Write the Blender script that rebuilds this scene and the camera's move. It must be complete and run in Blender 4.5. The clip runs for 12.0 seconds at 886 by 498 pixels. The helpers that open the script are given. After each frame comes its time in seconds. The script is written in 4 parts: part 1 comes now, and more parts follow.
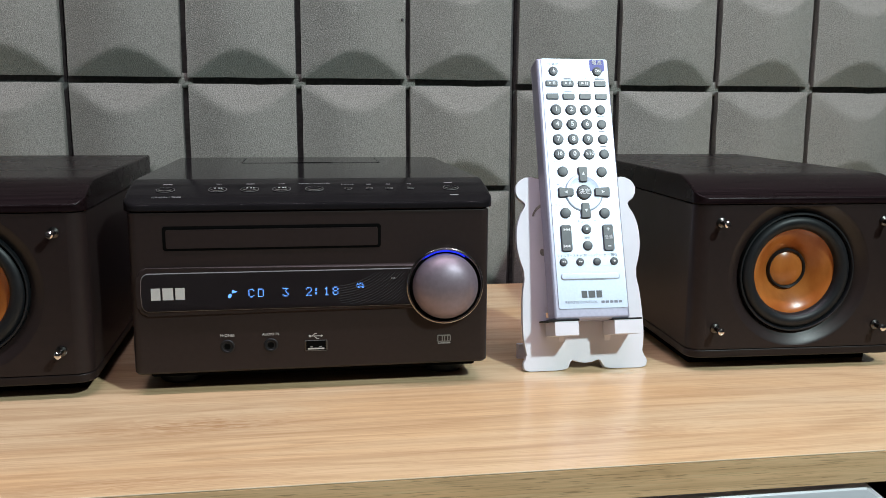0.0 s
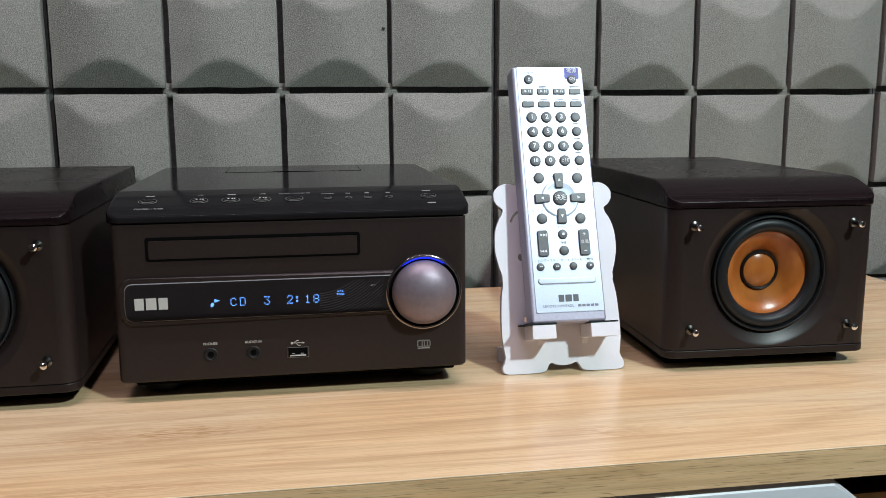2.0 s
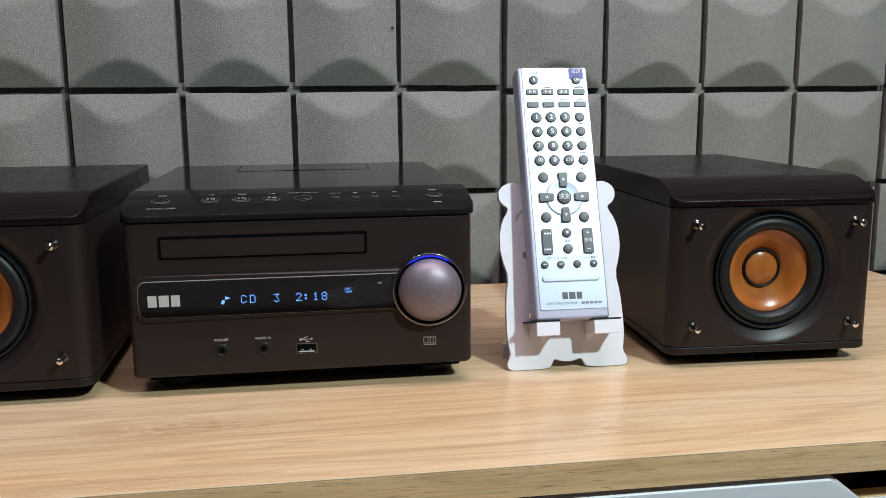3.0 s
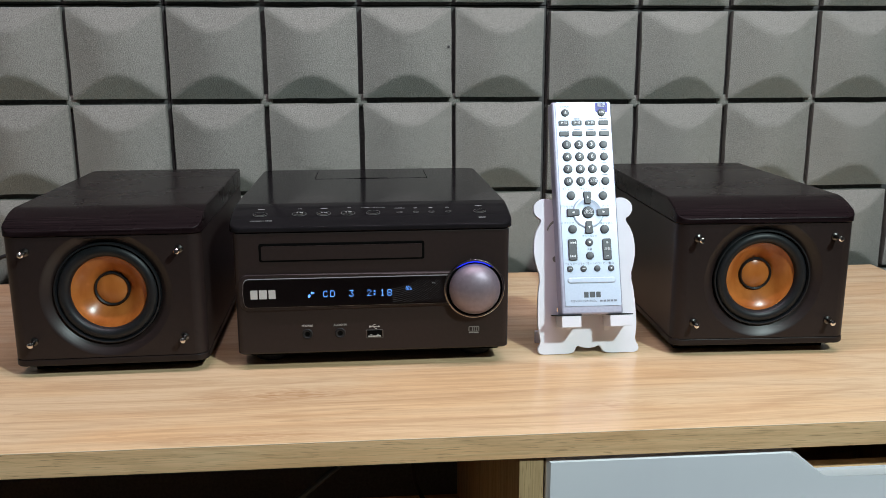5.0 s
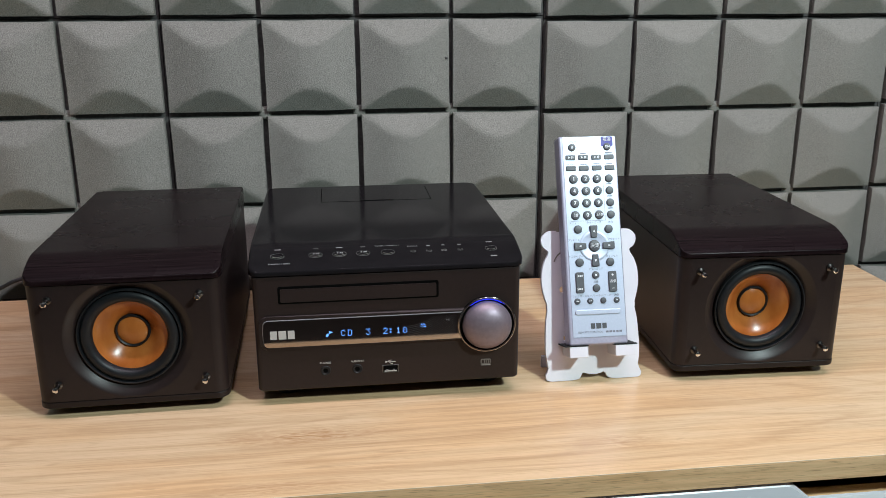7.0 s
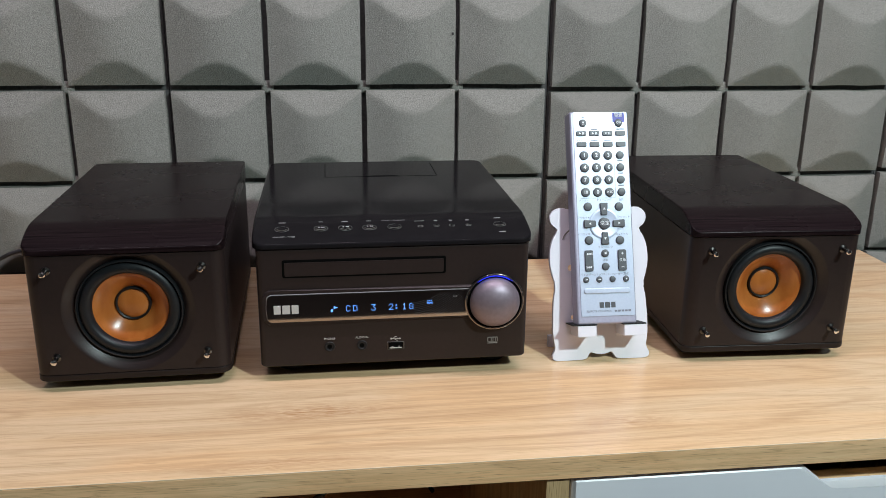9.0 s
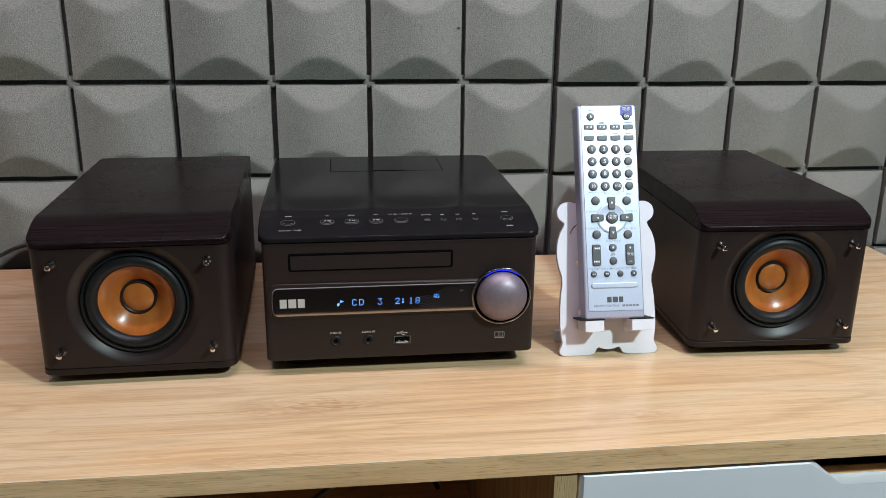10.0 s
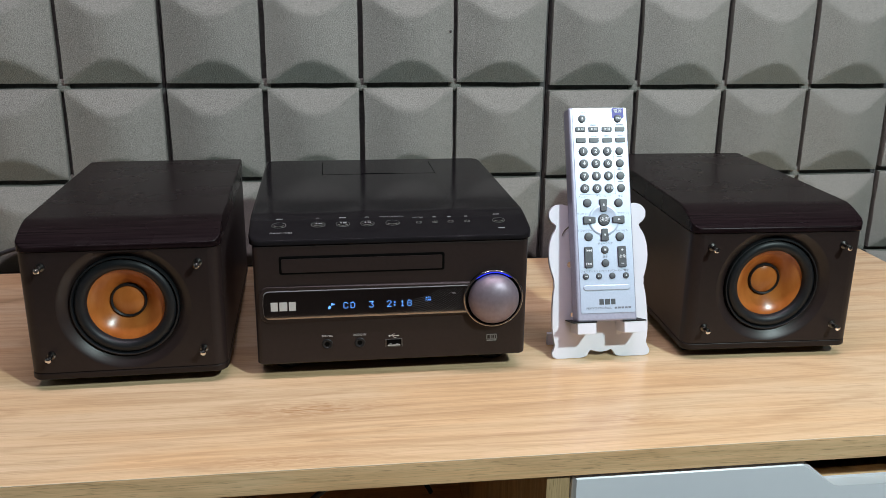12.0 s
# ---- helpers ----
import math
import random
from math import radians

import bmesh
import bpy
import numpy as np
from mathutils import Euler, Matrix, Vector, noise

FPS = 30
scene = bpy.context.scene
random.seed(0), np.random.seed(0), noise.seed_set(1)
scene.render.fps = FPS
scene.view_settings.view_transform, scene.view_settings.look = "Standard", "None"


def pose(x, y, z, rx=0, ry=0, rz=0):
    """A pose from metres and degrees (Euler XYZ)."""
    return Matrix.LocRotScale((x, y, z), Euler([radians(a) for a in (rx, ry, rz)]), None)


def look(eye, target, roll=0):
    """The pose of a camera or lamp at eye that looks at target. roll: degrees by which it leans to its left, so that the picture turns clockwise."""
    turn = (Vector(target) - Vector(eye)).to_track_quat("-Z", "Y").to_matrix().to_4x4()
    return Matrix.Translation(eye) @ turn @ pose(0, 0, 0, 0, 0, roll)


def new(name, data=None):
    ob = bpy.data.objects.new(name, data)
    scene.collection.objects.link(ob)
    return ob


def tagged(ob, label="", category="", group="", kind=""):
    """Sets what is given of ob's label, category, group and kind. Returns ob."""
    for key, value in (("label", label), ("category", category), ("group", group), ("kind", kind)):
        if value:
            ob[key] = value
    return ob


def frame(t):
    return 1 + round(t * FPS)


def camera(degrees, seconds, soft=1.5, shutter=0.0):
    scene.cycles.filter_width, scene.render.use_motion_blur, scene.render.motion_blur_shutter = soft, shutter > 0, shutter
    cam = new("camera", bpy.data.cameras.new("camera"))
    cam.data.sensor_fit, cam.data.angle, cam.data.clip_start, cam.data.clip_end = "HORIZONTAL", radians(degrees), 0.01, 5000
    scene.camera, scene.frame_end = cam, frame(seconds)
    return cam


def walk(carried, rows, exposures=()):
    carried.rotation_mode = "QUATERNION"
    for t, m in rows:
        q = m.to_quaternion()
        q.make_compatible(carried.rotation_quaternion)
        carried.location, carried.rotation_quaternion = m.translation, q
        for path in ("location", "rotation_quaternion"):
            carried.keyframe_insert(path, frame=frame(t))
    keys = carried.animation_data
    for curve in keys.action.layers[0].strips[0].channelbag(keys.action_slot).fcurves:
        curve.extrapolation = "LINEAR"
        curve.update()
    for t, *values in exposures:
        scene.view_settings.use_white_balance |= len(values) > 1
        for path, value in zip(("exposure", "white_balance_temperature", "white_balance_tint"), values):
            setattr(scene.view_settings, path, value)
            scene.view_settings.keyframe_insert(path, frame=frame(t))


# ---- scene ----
cam = camera(54.2, 12.0, soft=0.9)
METRES, EYE, TILT, LEAN, TURN = 0.35, 0.1975, 0.0, 0.0, -8.9
ROWS = [
    (0.0, 0.0, 0.0, 0.0, 0.07, -9.63, -0.4),
    (0.5, 0.003, -0.0056, 0.0019, 0.07, -9.64, -0.33),
    (1.0, 0.0206, -0.0346, 0.0171, -0.1, -9.49, -0.07),
    (1.5, 0.0256, -0.034, 0.0188, -0.36, -9.45, 0.13),
    (2.0, 0.0322, -0.0323, 0.0163, -0.43, -9.53, 0.29),
    (2.5, 0.0329, -0.0356, 0.017, -0.47, -9.63, 0.34),
    (4.5, 0.1534, -0.344, 0.158, 5.36, -11.79, 0.86),
    (5.0, 0.079, -0.4451, 0.2202, 4.12, -12.62, 0.14),
    (5.5, 0.0261, -0.451, 0.3323, 3.31, -14.09, -0.03),
    (6.0, -0.0064, -0.453, 0.3567, 3.05, -15.24, 0.13),
    (6.5, -0.0422, -0.4441, 0.3965, 2.4, -16.03, 0.14),
    (7.0, -0.0397, -0.4486, 0.4807, 1.84, -16.56, 0.19),
    (9.0, -0.0764, -0.4179, 0.4375, 1.66, -17.37, -0.64),
    (9.5, -0.0789, -0.4138, 0.4277, 1.76, -17.34, -0.64),
    (10.0, -0.0857, -0.4105, 0.4202, 1.88, -17.41, -0.63),
    (10.5, -0.0846, -0.4162, 0.4232, 1.82, -17.27, -0.59),
    (11.0, -0.0812, -0.4116, 0.418, 1.6, -17.13, -0.6),
    (11.5, -0.0776, -0.4089, 0.4142, 1.45, -17.1, -0.64),
    (12.0, -0.0794, -0.4069, 0.4101, 1.47, -17.02, -0.62),
]
walk(cam, [(t, pose(0, 0, EYE, TILT, LEAN, TURN) @ pose(METRES * x, METRES * y, METRES * z, 90 + pitch, roll, yaw)) for t, x, y, z, yaw, pitch, roll in ROWS])


# ---- light ----
def area_lamp(name, eye, target, size, watts, colour):
    data = bpy.data.lights.new(name, "AREA")
    data.shape, data.size, data.energy, data.color = "DISK", size, watts, colour
    ob = new(name, data)
    ob.matrix_world = look(eye, target)
    return ob


LAMP_AT, LAMP_AIM = (0.82, -0.55, 1.20), (-0.55, 0.62, 0.05)
area_lamp("spot_lamp_light", LAMP_AT, LAMP_AIM, 0.10, 26.0, (0.832, 1.035, 1.04))
bar = area_lamp("tube_lamp_light", (0.18, 0.32, 1.61), (0.18, 0.34, 0.0), 0.05, 19.0, (1.10, 0.94, 1.09))
bar.data.shape, bar.data.size, bar.data.size_y = "RECTANGLE", 1.70, 0.05
world = bpy.data.worlds.new("world")
world.use_nodes = True
world.node_tree.nodes["Background"].inputs["Color"].default_value = (0.02, 0.02, 0.02, 1)
world.node_tree.nodes["Background"].inputs["Strength"].default_value = 0.3
scene.world = world


# ---- materials ----
def material(name, colour, rough=0.5, metal=0.0, second=None, scale=40.0, stretch=(1, 1, 1), mix=0.5, bump=0.0, bump_scale=400.0,
             rough_vary=0.0, spec=0.5, coat=0.0, random_vary=0.0, emit=None, strength=0.0, detail=6.0, low=0.35, high=0.65, coat_rough=0.08):
    m = bpy.data.materials.new(name)
    m.use_nodes = True
    t = m.node_tree
    b = t.nodes["Principled BSDF"]
    link = t.links.new
    b.inputs["Roughness"].default_value, b.inputs["Metallic"].default_value = rough, metal
    b.inputs["Specular IOR Level"].default_value = spec
    b.inputs["Coat Weight"].default_value, b.inputs["Coat Roughness"].default_value = coat, coat_rough
    b.inputs["Base Color"].default_value = (*colour, 1)
    co = t.nodes.new("ShaderNodeTexCoord")
    mp = t.nodes.new("ShaderNodeMapping")
    mp.inputs["Scale"].default_value = stretch
    link(co.outputs["Object"], mp.inputs["Vector"])
    shade = None
    if second is not None:
        n = t.nodes.new("ShaderNodeTexNoise")
        n.inputs["Scale"].default_value, n.inputs["Detail"].default_value = scale, detail
        link(mp.outputs["Vector"], n.inputs["Vector"])
        r = t.nodes.new("ShaderNodeValToRGB")
        r.color_ramp.elements[0].position, r.color_ramp.elements[1].position = low, high
        r.color_ramp.elements[0].color, r.color_ramp.elements[1].color = (*colour, 1), (*second, 1)
        link(n.outputs["Fac"], r.inputs["Fac"])
        shade = r.outputs["Color"]
    if random_vary and shade is not None:
        oi = t.nodes.new("ShaderNodeObjectInfo")
        mr = t.nodes.new("ShaderNodeMapRange")
        mr.inputs["To Min"].default_value, mr.inputs["To Max"].default_value = 1 - random_vary, 1 + random_vary
        link(oi.outputs["Random"], mr.inputs["Value"])
        h = t.nodes.new("ShaderNodeHueSaturation")
        link(mr.outputs["Result"], h.inputs["Value"])
        link(shade, h.inputs["Color"])
        shade = h.outputs["Color"]
    if shade is not None:
        link(shade, b.inputs["Base Color"])
    if rough_vary:
        n2 = t.nodes.new("ShaderNodeTexNoise")
        n2.inputs["Scale"].default_value, n2.inputs["Detail"].default_value = 18.0, 5.0
        link(co.outputs["Object"], n2.inputs["Vector"])
        m2 = t.nodes.new("ShaderNodeMapRange")
        m2.inputs["To Min"].default_value, m2.inputs["To Max"].default_value = max(rough - rough_vary, 0.02), rough + rough_vary
        link(n2.outputs["Fac"], m2.inputs["Value"])
        link(m2.outputs["Result"], b.inputs["Roughness"])
    if bump:
        n3 = t.nodes.new("ShaderNodeTexNoise")
        n3.inputs["Scale"].default_value, n3.inputs["Detail"].default_value = bump_scale, 4.0
        link(mp.outputs["Vector"], n3.inputs["Vector"])
        bp = t.nodes.new("ShaderNodeBump")
        bp.inputs["Strength"].default_value, bp.inputs["Distance"].default_value = bump, 0.001
        link(n3.outputs["Fac"], bp.inputs["Height"])
        link(bp.outputs["Normal"], b.inputs["Normal"])
    if emit is not None:
        b.inputs["Emission Color"].default_value = (*emit, 1)
        b.inputs["Emission Strength"].default_value = strength
    return m


def oak(name, light, dark, along="x", knots=(), dashes=0.0):
    """Printed oak: long pores, cloudy bands and a few brown flecks."""
    m = bpy.data.materials.new(name)
    m.use_nodes = True
    t = m.node_tree
    b = t.nodes["Principled BSDF"]
    link = t.links.new
    b.inputs["Roughness"].default_value = 0.24
    co = t.nodes.new("ShaderNodeTexCoord")

    def layer(stretch, scale, detail, low, high, distort=0.0):
        mp = t.nodes.new("ShaderNodeMapping")
        mp.inputs["Scale"].default_value = stretch if along == "x" else (stretch[1], stretch[2], stretch[0])
        link(co.outputs["Object"], mp.inputs["Vector"])
        n = t.nodes.new("ShaderNodeTexNoise")
        n.inputs["Scale"].default_value, n.inputs["Detail"].default_value = scale, detail
        n.inputs["Distortion"].default_value = distort
        link(mp.outputs["Vector"], n.inputs["Vector"])
        r = t.nodes.new("ShaderNodeMapRange")
        r.inputs["From Min"].default_value, r.inputs["From Max"].default_value = low, high
        link(n.outputs["Fac"], r.inputs["Value"])
        return r.outputs["Result"]

    def blend(a, colour, fac, amount):
        mu = t.nodes.new("ShaderNodeMath")
        mu.operation = "MULTIPLY"
        mu.inputs[1].default_value = amount
        link(fac, mu.inputs[0])
        x = t.nodes.new("ShaderNodeMix")
        x.data_type = "RGBA"
        link(mu.outputs[0], x.inputs["Factor"])
        if isinstance(a, tuple):
            x.inputs["A"].default_value = (*a, 1)
        else:
            link(a, x.inputs["A"])
        x.inputs["B"].default_value = (*colour, 1)
        return x.outputs["Result"]

    def figure(stretch, scale, rings, low, high):
        """Contours of a slow field: the arched figure of flat-sawn boards."""
        field = layer(stretch, scale, 2.0, 0.0, 1.0, 0.25)
        k = t.nodes.new("ShaderNodeMath")
        k.operation = "MULTIPLY"
        k.inputs[1].default_value = rings
        link(field, k.inputs[0])
        w = t.nodes.new("ShaderNodeMath")
        w.operation = "PINGPONG"
        w.inputs[1].default_value = 1.0
        link(k.outputs[0], w.inputs[0])
        r = t.nodes.new("ShaderNodeMapRange")
        r.interpolation_type = "SMOOTHSTEP"
        r.inputs["From Min"].default_value, r.inputs["From Max"].default_value = low, high
        link(w.outputs[0], r.inputs["Value"])
        return r.outputs["Result"]

    clouds = layer((1.0, 5.0, 5.0), 3.0, 3.0, 0.40, 0.66, 0.8)
    bands = layer((0.8, 20.0, 20.0), 4.2, 6.0, 0.46, 0.70, 0.9)
    lines = layer((1.6, 120.0, 120.0), 5.0, 4.0, 0.50, 0.72, 0.3)
    pores = layer((5.0, 260.0, 260.0), 6.0, 3.0, 0.55, 0.72)
    flecks = layer((3.0, 20.0, 20.0), 3.3, 4.0, 0.64, 0.76, 1.4)
    red = tuple(c * k for c, k in zip(light, (1.0, 0.87, 0.74)))
    col = blend(light, red, clouds, 0.80)
    col = blend(col, dark, bands, 0.44)
    col = blend(col, dark, figure((0.7, 6.5, 6.5), 1.5, 26.0, 0.62, 1.0), 0.26)
    col = blend(col, dark, lines, 0.34)
    col = blend(col, dark, pores, 0.46)
    col = blend(col, dark, layer((9.0, 230.0, 230.0), 5.0, 2.0, 0.54, 0.70, 0.4), 0.12)
    col = blend(col, tuple(min(c * 1.18, 0.9) for c in light), layer((4.0, 170.0, 170.0), 4.6, 3.0, 0.55, 0.74, 0.4), 0.40)
    col = blend(col, tuple(c * 0.70 for c in dark), flecks, 0.34)
    if dashes:
        col = blend(col, tuple(c * 0.55 for c in dark), layer((16.0, 480.0, 480.0), 3.4, 2.0, 0.61, 0.70, 0.2), dashes)
    for kx, ky, lx, ly, amount in knots:
        mp = t.nodes.new("ShaderNodeMapping")
        mp.inputs["Location"].default_value, mp.inputs["Scale"].default_value = (-kx / lx, -ky / ly, 0), (1 / lx, 1 / ly, 1)
        link(co.outputs["Object"], mp.inputs["Vector"])
        g = t.nodes.new("ShaderNodeTexGradient")
        g.gradient_type = "SPHERICAL"
        link(mp.outputs["Vector"], g.inputs["Vector"])
        mu = t.nodes.new("ShaderNodeMath")
        mu.operation = "MULTIPLY"
        link(g.outputs["Fac"], mu.inputs[0])
        link(layer((11.0, 95.0, 95.0), 3.0, 6.0, 0.34, 0.66, 2.6), mu.inputs[1])
        col = blend(col, tuple(c * q for c, q in zip(dark, (0.95, 0.80, 0.66))), mu.outputs[0], amount)
    link(col, b.inputs["Base Color"])
    bp = t.nodes.new("ShaderNodeBump")
    bp.inputs["Strength"].default_value, bp.inputs["Distance"].default_value = 0.10, 0.0005
    link(pores, bp.inputs["Height"])
    link(bp.outputs["Normal"], b.inputs["Normal"])
    return m


OAK = oak("oak_laminate", (0.715, 0.522, 0.322), (0.41, 0.238, 0.112), "x", ((-0.073, 0.524, 0.105, 0.022, 1.0), (0.194, 0.480, 0.05, 0.016, 0.7), (-0.103, 0.444, 0.11, 0.014, 0.7)))
OAK_EDGE = oak("oak_edge_band", (0.86, 0.575, 0.335), (0.46, 0.265, 0.125), dashes=0.60)
OAK_UP = oak("oak_upright", (0.66, 0.455, 0.250), (0.28, 0.165, 0.07), "z", dashes=0.7)
EDGE_LINE = material("pale_edge", (0.68, 0.56, 0.40), 0.30, second=(0.60, 0.47, 0.30), scale=40.0, stretch=(1, 1, 1))
WHITE_LACQUER = material("white_lacquer", (0.84, 0.825, 0.88), 0.30, second=(0.80, 0.785, 0.85), scale=6.0, bump=0.02, bump_scale=60.0)
FOAM = material("foam", (0.182, 0.177, 0.160), 0.95, second=(0.340, 0.330, 0.298), scale=760.0, detail=4.0, bump=0.85, bump_scale=1000.0,
                spec=0.1, random_vary=0.05, low=0.30, high=0.72)
# Darker than the pads: part of the groove shade is in this colour.
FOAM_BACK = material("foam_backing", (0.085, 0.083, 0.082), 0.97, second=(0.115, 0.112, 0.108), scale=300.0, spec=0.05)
BROWN_GLOSS = material("brown_semi_gloss", (0.0150, 0.0097, 0.0094), 0.40, second=(0.0175, 0.0113, 0.0108), scale=220.0, spec=0.36, bump=0.02, bump_scale=900.0)
BROWN = material("brown_satin", (0.0165, 0.0106, 0.0100), 0.42, second=(0.0192, 0.0123, 0.0116), scale=220.0, spec=0.27, bump=0.04, bump_scale=900.0, rough_vary=0.04)
BROWN_METAL = material("brown_painted_metal", (0.0193, 0.0127, 0.0119), 0.42, second=(0.0220, 0.0146, 0.0136), scale=260.0, spec=0.27, bump=0.04, bump_scale=900.0, rough_vary=0.04)
VENEER = material("dark_veneer", (0.0050, 0.0026, 0.0032), 0.27, second=(0.0132, 0.0076, 0.0086), scale=9.0, stretch=(2.0, 60, 60), bump=0.05,
                  bump_scale=30.0, spec=0.085, rough_vary=0.04)
VENEER_BASE = material("dark_veneer_base", (0.012, 0.008, 0.0075), 0.42, second=(0.016, 0.0105, 0.0095), scale=9.0, stretch=(2.0, 60, 60), rough_vary=0.04, spec=0.22)
GLOSS_BLACK = material("gloss_black", (0.0090, 0.0080, 0.0090), 0.12, second=(0.0107, 0.0096, 0.0106), scale=60.0, spec=0.05, bump=0.01, bump_scale=200.0, rough_vary=0.03)
# Shade in seams and under the cases, put into a near-black, almost glossless colour.
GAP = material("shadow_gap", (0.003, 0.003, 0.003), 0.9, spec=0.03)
RUBBER = material("black_rubber", (0.007, 0.008, 0.0095), 0.45, second=(0.010, 0.011, 0.013), scale=150.0, bump=0.03, spec=0.30)
CONE = material("wood_cone", (0.31, 0.086, 0.016), 0.26, second=(0.43, 0.142, 0.032), scale=5.0, stretch=(14, 14, 5), spec=0.38, coat=0.0, bump=0.03, bump_scale=60.0, coat_rough=0.24)
CHROME = material("chrome", (0.80, 0.79, 0.78), 0.07, 1.0, second=(0.74, 0.73, 0.72), scale=50.0)
SMOKY_CHROME = material("smoky_chrome", (0.36, 0.34, 0.33), 0.14, 1.0, second=(0.32, 0.30, 0.29), scale=60.0)
DARK_METAL = material("dark_metal", (0.10, 0.095, 0.09), 0.28, 1.0)
# Silver knob; its mauve tint is coloured light put into the base colour.
KNOB = material("satin_knob", (0.225, 0.186, 0.220), 0.48, 0.6, second=(0.25, 0.208, 0.245), scale=300.0, bump=0.03, bump_scale=1500.0)
SMOKED = material("smoked_display", (0.40, 0.375, 0.37), 0.045, 1.0, second=(0.42, 0.392, 0.385), scale=20.0)
BLUE_GLOW = material("display_blue", (0.02, 0.04, 0.1), 0.4, emit=(0.11, 0.34, 1.0), strength=1.7)
RING_GLOW = material("ring_blue", (0.01, 0.01, 0.1), 0.4, emit=(0.012, 0.03, 1.0), strength=1.2)
PRINT = material("silver_print", (0.55, 0.54, 0.53), 0.40, 0.2)
GROOVE = material("groove_print", (0.085, 0.085, 0.09), 0.3)
PRINT_FAINT = material("faint_print", (0.16, 0.155, 0.15), 0.5)
PRINT_DIM = material("grey_print", (0.28, 0.27, 0.27), 0.5)
SILVER_FACE = material("silver_face", (0.525, 0.585, 0.715), 0.34, 0.25, second=(0.49, 0.55, 0.68), scale=500.0, bump=0.02, bump_scale=1500.0)
# The lilac is the fill light's cast on the shell, put into its colour.
SILVER_BODY = material("silver_body", (0.36, 0.35, 0.45), 0.38, 0.25, second=(0.40, 0.39, 0.49), scale=400.0)
KEY = material("grey_key", (0.055, 0.058, 0.068), 0.42, second=(0.07, 0.074, 0.085), scale=200.0)
KEY_PRINT = material("key_print", (0.72, 0.74, 0.78), 0.5)
FACE_PRINT = material("face_print", (0.17, 0.18, 0.23), 0.5)
INDIGO = material("indigo_print", (0.04, 0.035, 0.30), 0.45)
WHITE_MDF = material("white_board", (0.76, 0.75, 0.81), 0.45, second=(0.72, 0.71, 0.775), scale=30.0, bump=0.05, bump_scale=300.0, rough_vary=0.05)
FELT = material("black_felt", (0.012, 0.012, 0.013), 0.95)
CABLE = material("black_cable", (0.012, 0.012, 0.013), 0.5)
PLASTER = material("plaster", (0.26, 0.255, 0.25), 0.85, second=(0.23, 0.226, 0.22), scale=6.0, bump=0.08, bump_scale=120.0)
FLOORING = material("floor_boards", (0.065, 0.050, 0.042), 0.5, second=(0.045, 0.035, 0.029), scale=5.0, stretch=(1, 14, 1))
LAMP_GLASS = material("lamp_glass", (0.8, 0.8, 0.8), 0.4, emit=(1.0, 0.98, 0.95), strength=2.0)


# ---- shape helpers ----
def thing(name, m, label, category, group="", kind=""):
    ob = new(name)
    ob.matrix_world = m
    ob.empty_display_size = 0.02
    return tagged(ob, label, category, group, kind)


def mesh_from(bm, name, mat, smooth=True):
    bmesh.ops.recalc_face_normals(bm, faces=bm.faces)
    me = bpy.data.meshes.new(name)
    bm.to_mesh(me)
    bm.free()
    me.materials.append(mat)
    if smooth:
        me.polygons.foreach_set("use_smooth", [True] * len(me.polygons))
        me.set_sharp_from_angle(angle=radians(32))
    return me


def part(name, bm, mat, parent, label="", m=None):
    me = bm if isinstance(bm, bpy.types.Mesh) else mesh_from(bm, name, mat)
    ob = new(name, me)
    ob.parent = parent
    if not isinstance(bm, bpy.types.Mesh):
        mod = ob.modifiers.new("even_normals", "WEIGHTED_NORMAL")
        mod.keep_sharp = True
    if m is not None:
        ob.matrix_local = m
    return tagged(ob, label)


def structure(name, bm, mat, label, category):
    return tagged(new(name, mesh_from(bm, name, mat)), label, category, kind="structure")


def block(x0, x1, y0, y1, z0, z1, r=0.0, seg=2, bm=None):
    """A box between two corners with rounded edges."""
    bm = bm or bmesh.new()
    made = bmesh.ops.create_cube(bm, size=1.0)["verts"]
    for v in made:
        v.co = Vector((x0 + (v.co.x + 0.5) * (x1 - x0), y0 + (v.co.y + 0.5) * (y1 - y0), z0 + (v.co.z + 0.5) * (z1 - z0)))
    if r:
        edges = list({e for v in made for e in v.link_edges})
        bmesh.ops.bevel(bm, geom=edges, offset=r, segments=seg, profile=0.5, affect="EDGES")
    return bm


def loft(rows, bm=None):
    """A closed body from rows along y: y, half width, bottom, top."""
    bm = bm or bmesh.new()
    loops = [[bm.verts.new(p) for p in ((-w, y, z0), (w, y, z0), (w, y, z1), (-w, y, z1))] for y, w, z0, z1 in rows]
    for a, b in zip(loops, loops[1:]):
        for i in range(4):
            j = (i + 1) % 4
            bm.faces.new((a[i], a[j], b[j], b[i]))
    bm.faces.new(loops[0])
    bm.faces.new(loops[-1])
    return bm


def rounded_rows(half, depth, r, z0, top, back_r=0.004, extra=()):
    """Rows for loft(): a plan with rounded front corners, its top given by a function of y."""
    ys = []
    for k in range(7):
        a = k / 6 * math.pi / 2
        ys.append((r * (1 - math.cos(a)), half - r + r * math.sin(a)))
    ys += [(y, half) for y in extra if y > r]
    for k in range(4):
        a = k / 3 * math.pi / 2
        ys.append((depth - back_r + back_r * math.sin(a), half - back_r + back_r * math.cos(a)))
    return [(y, w, z0, top(y)) for y, w in sorted(ys)]


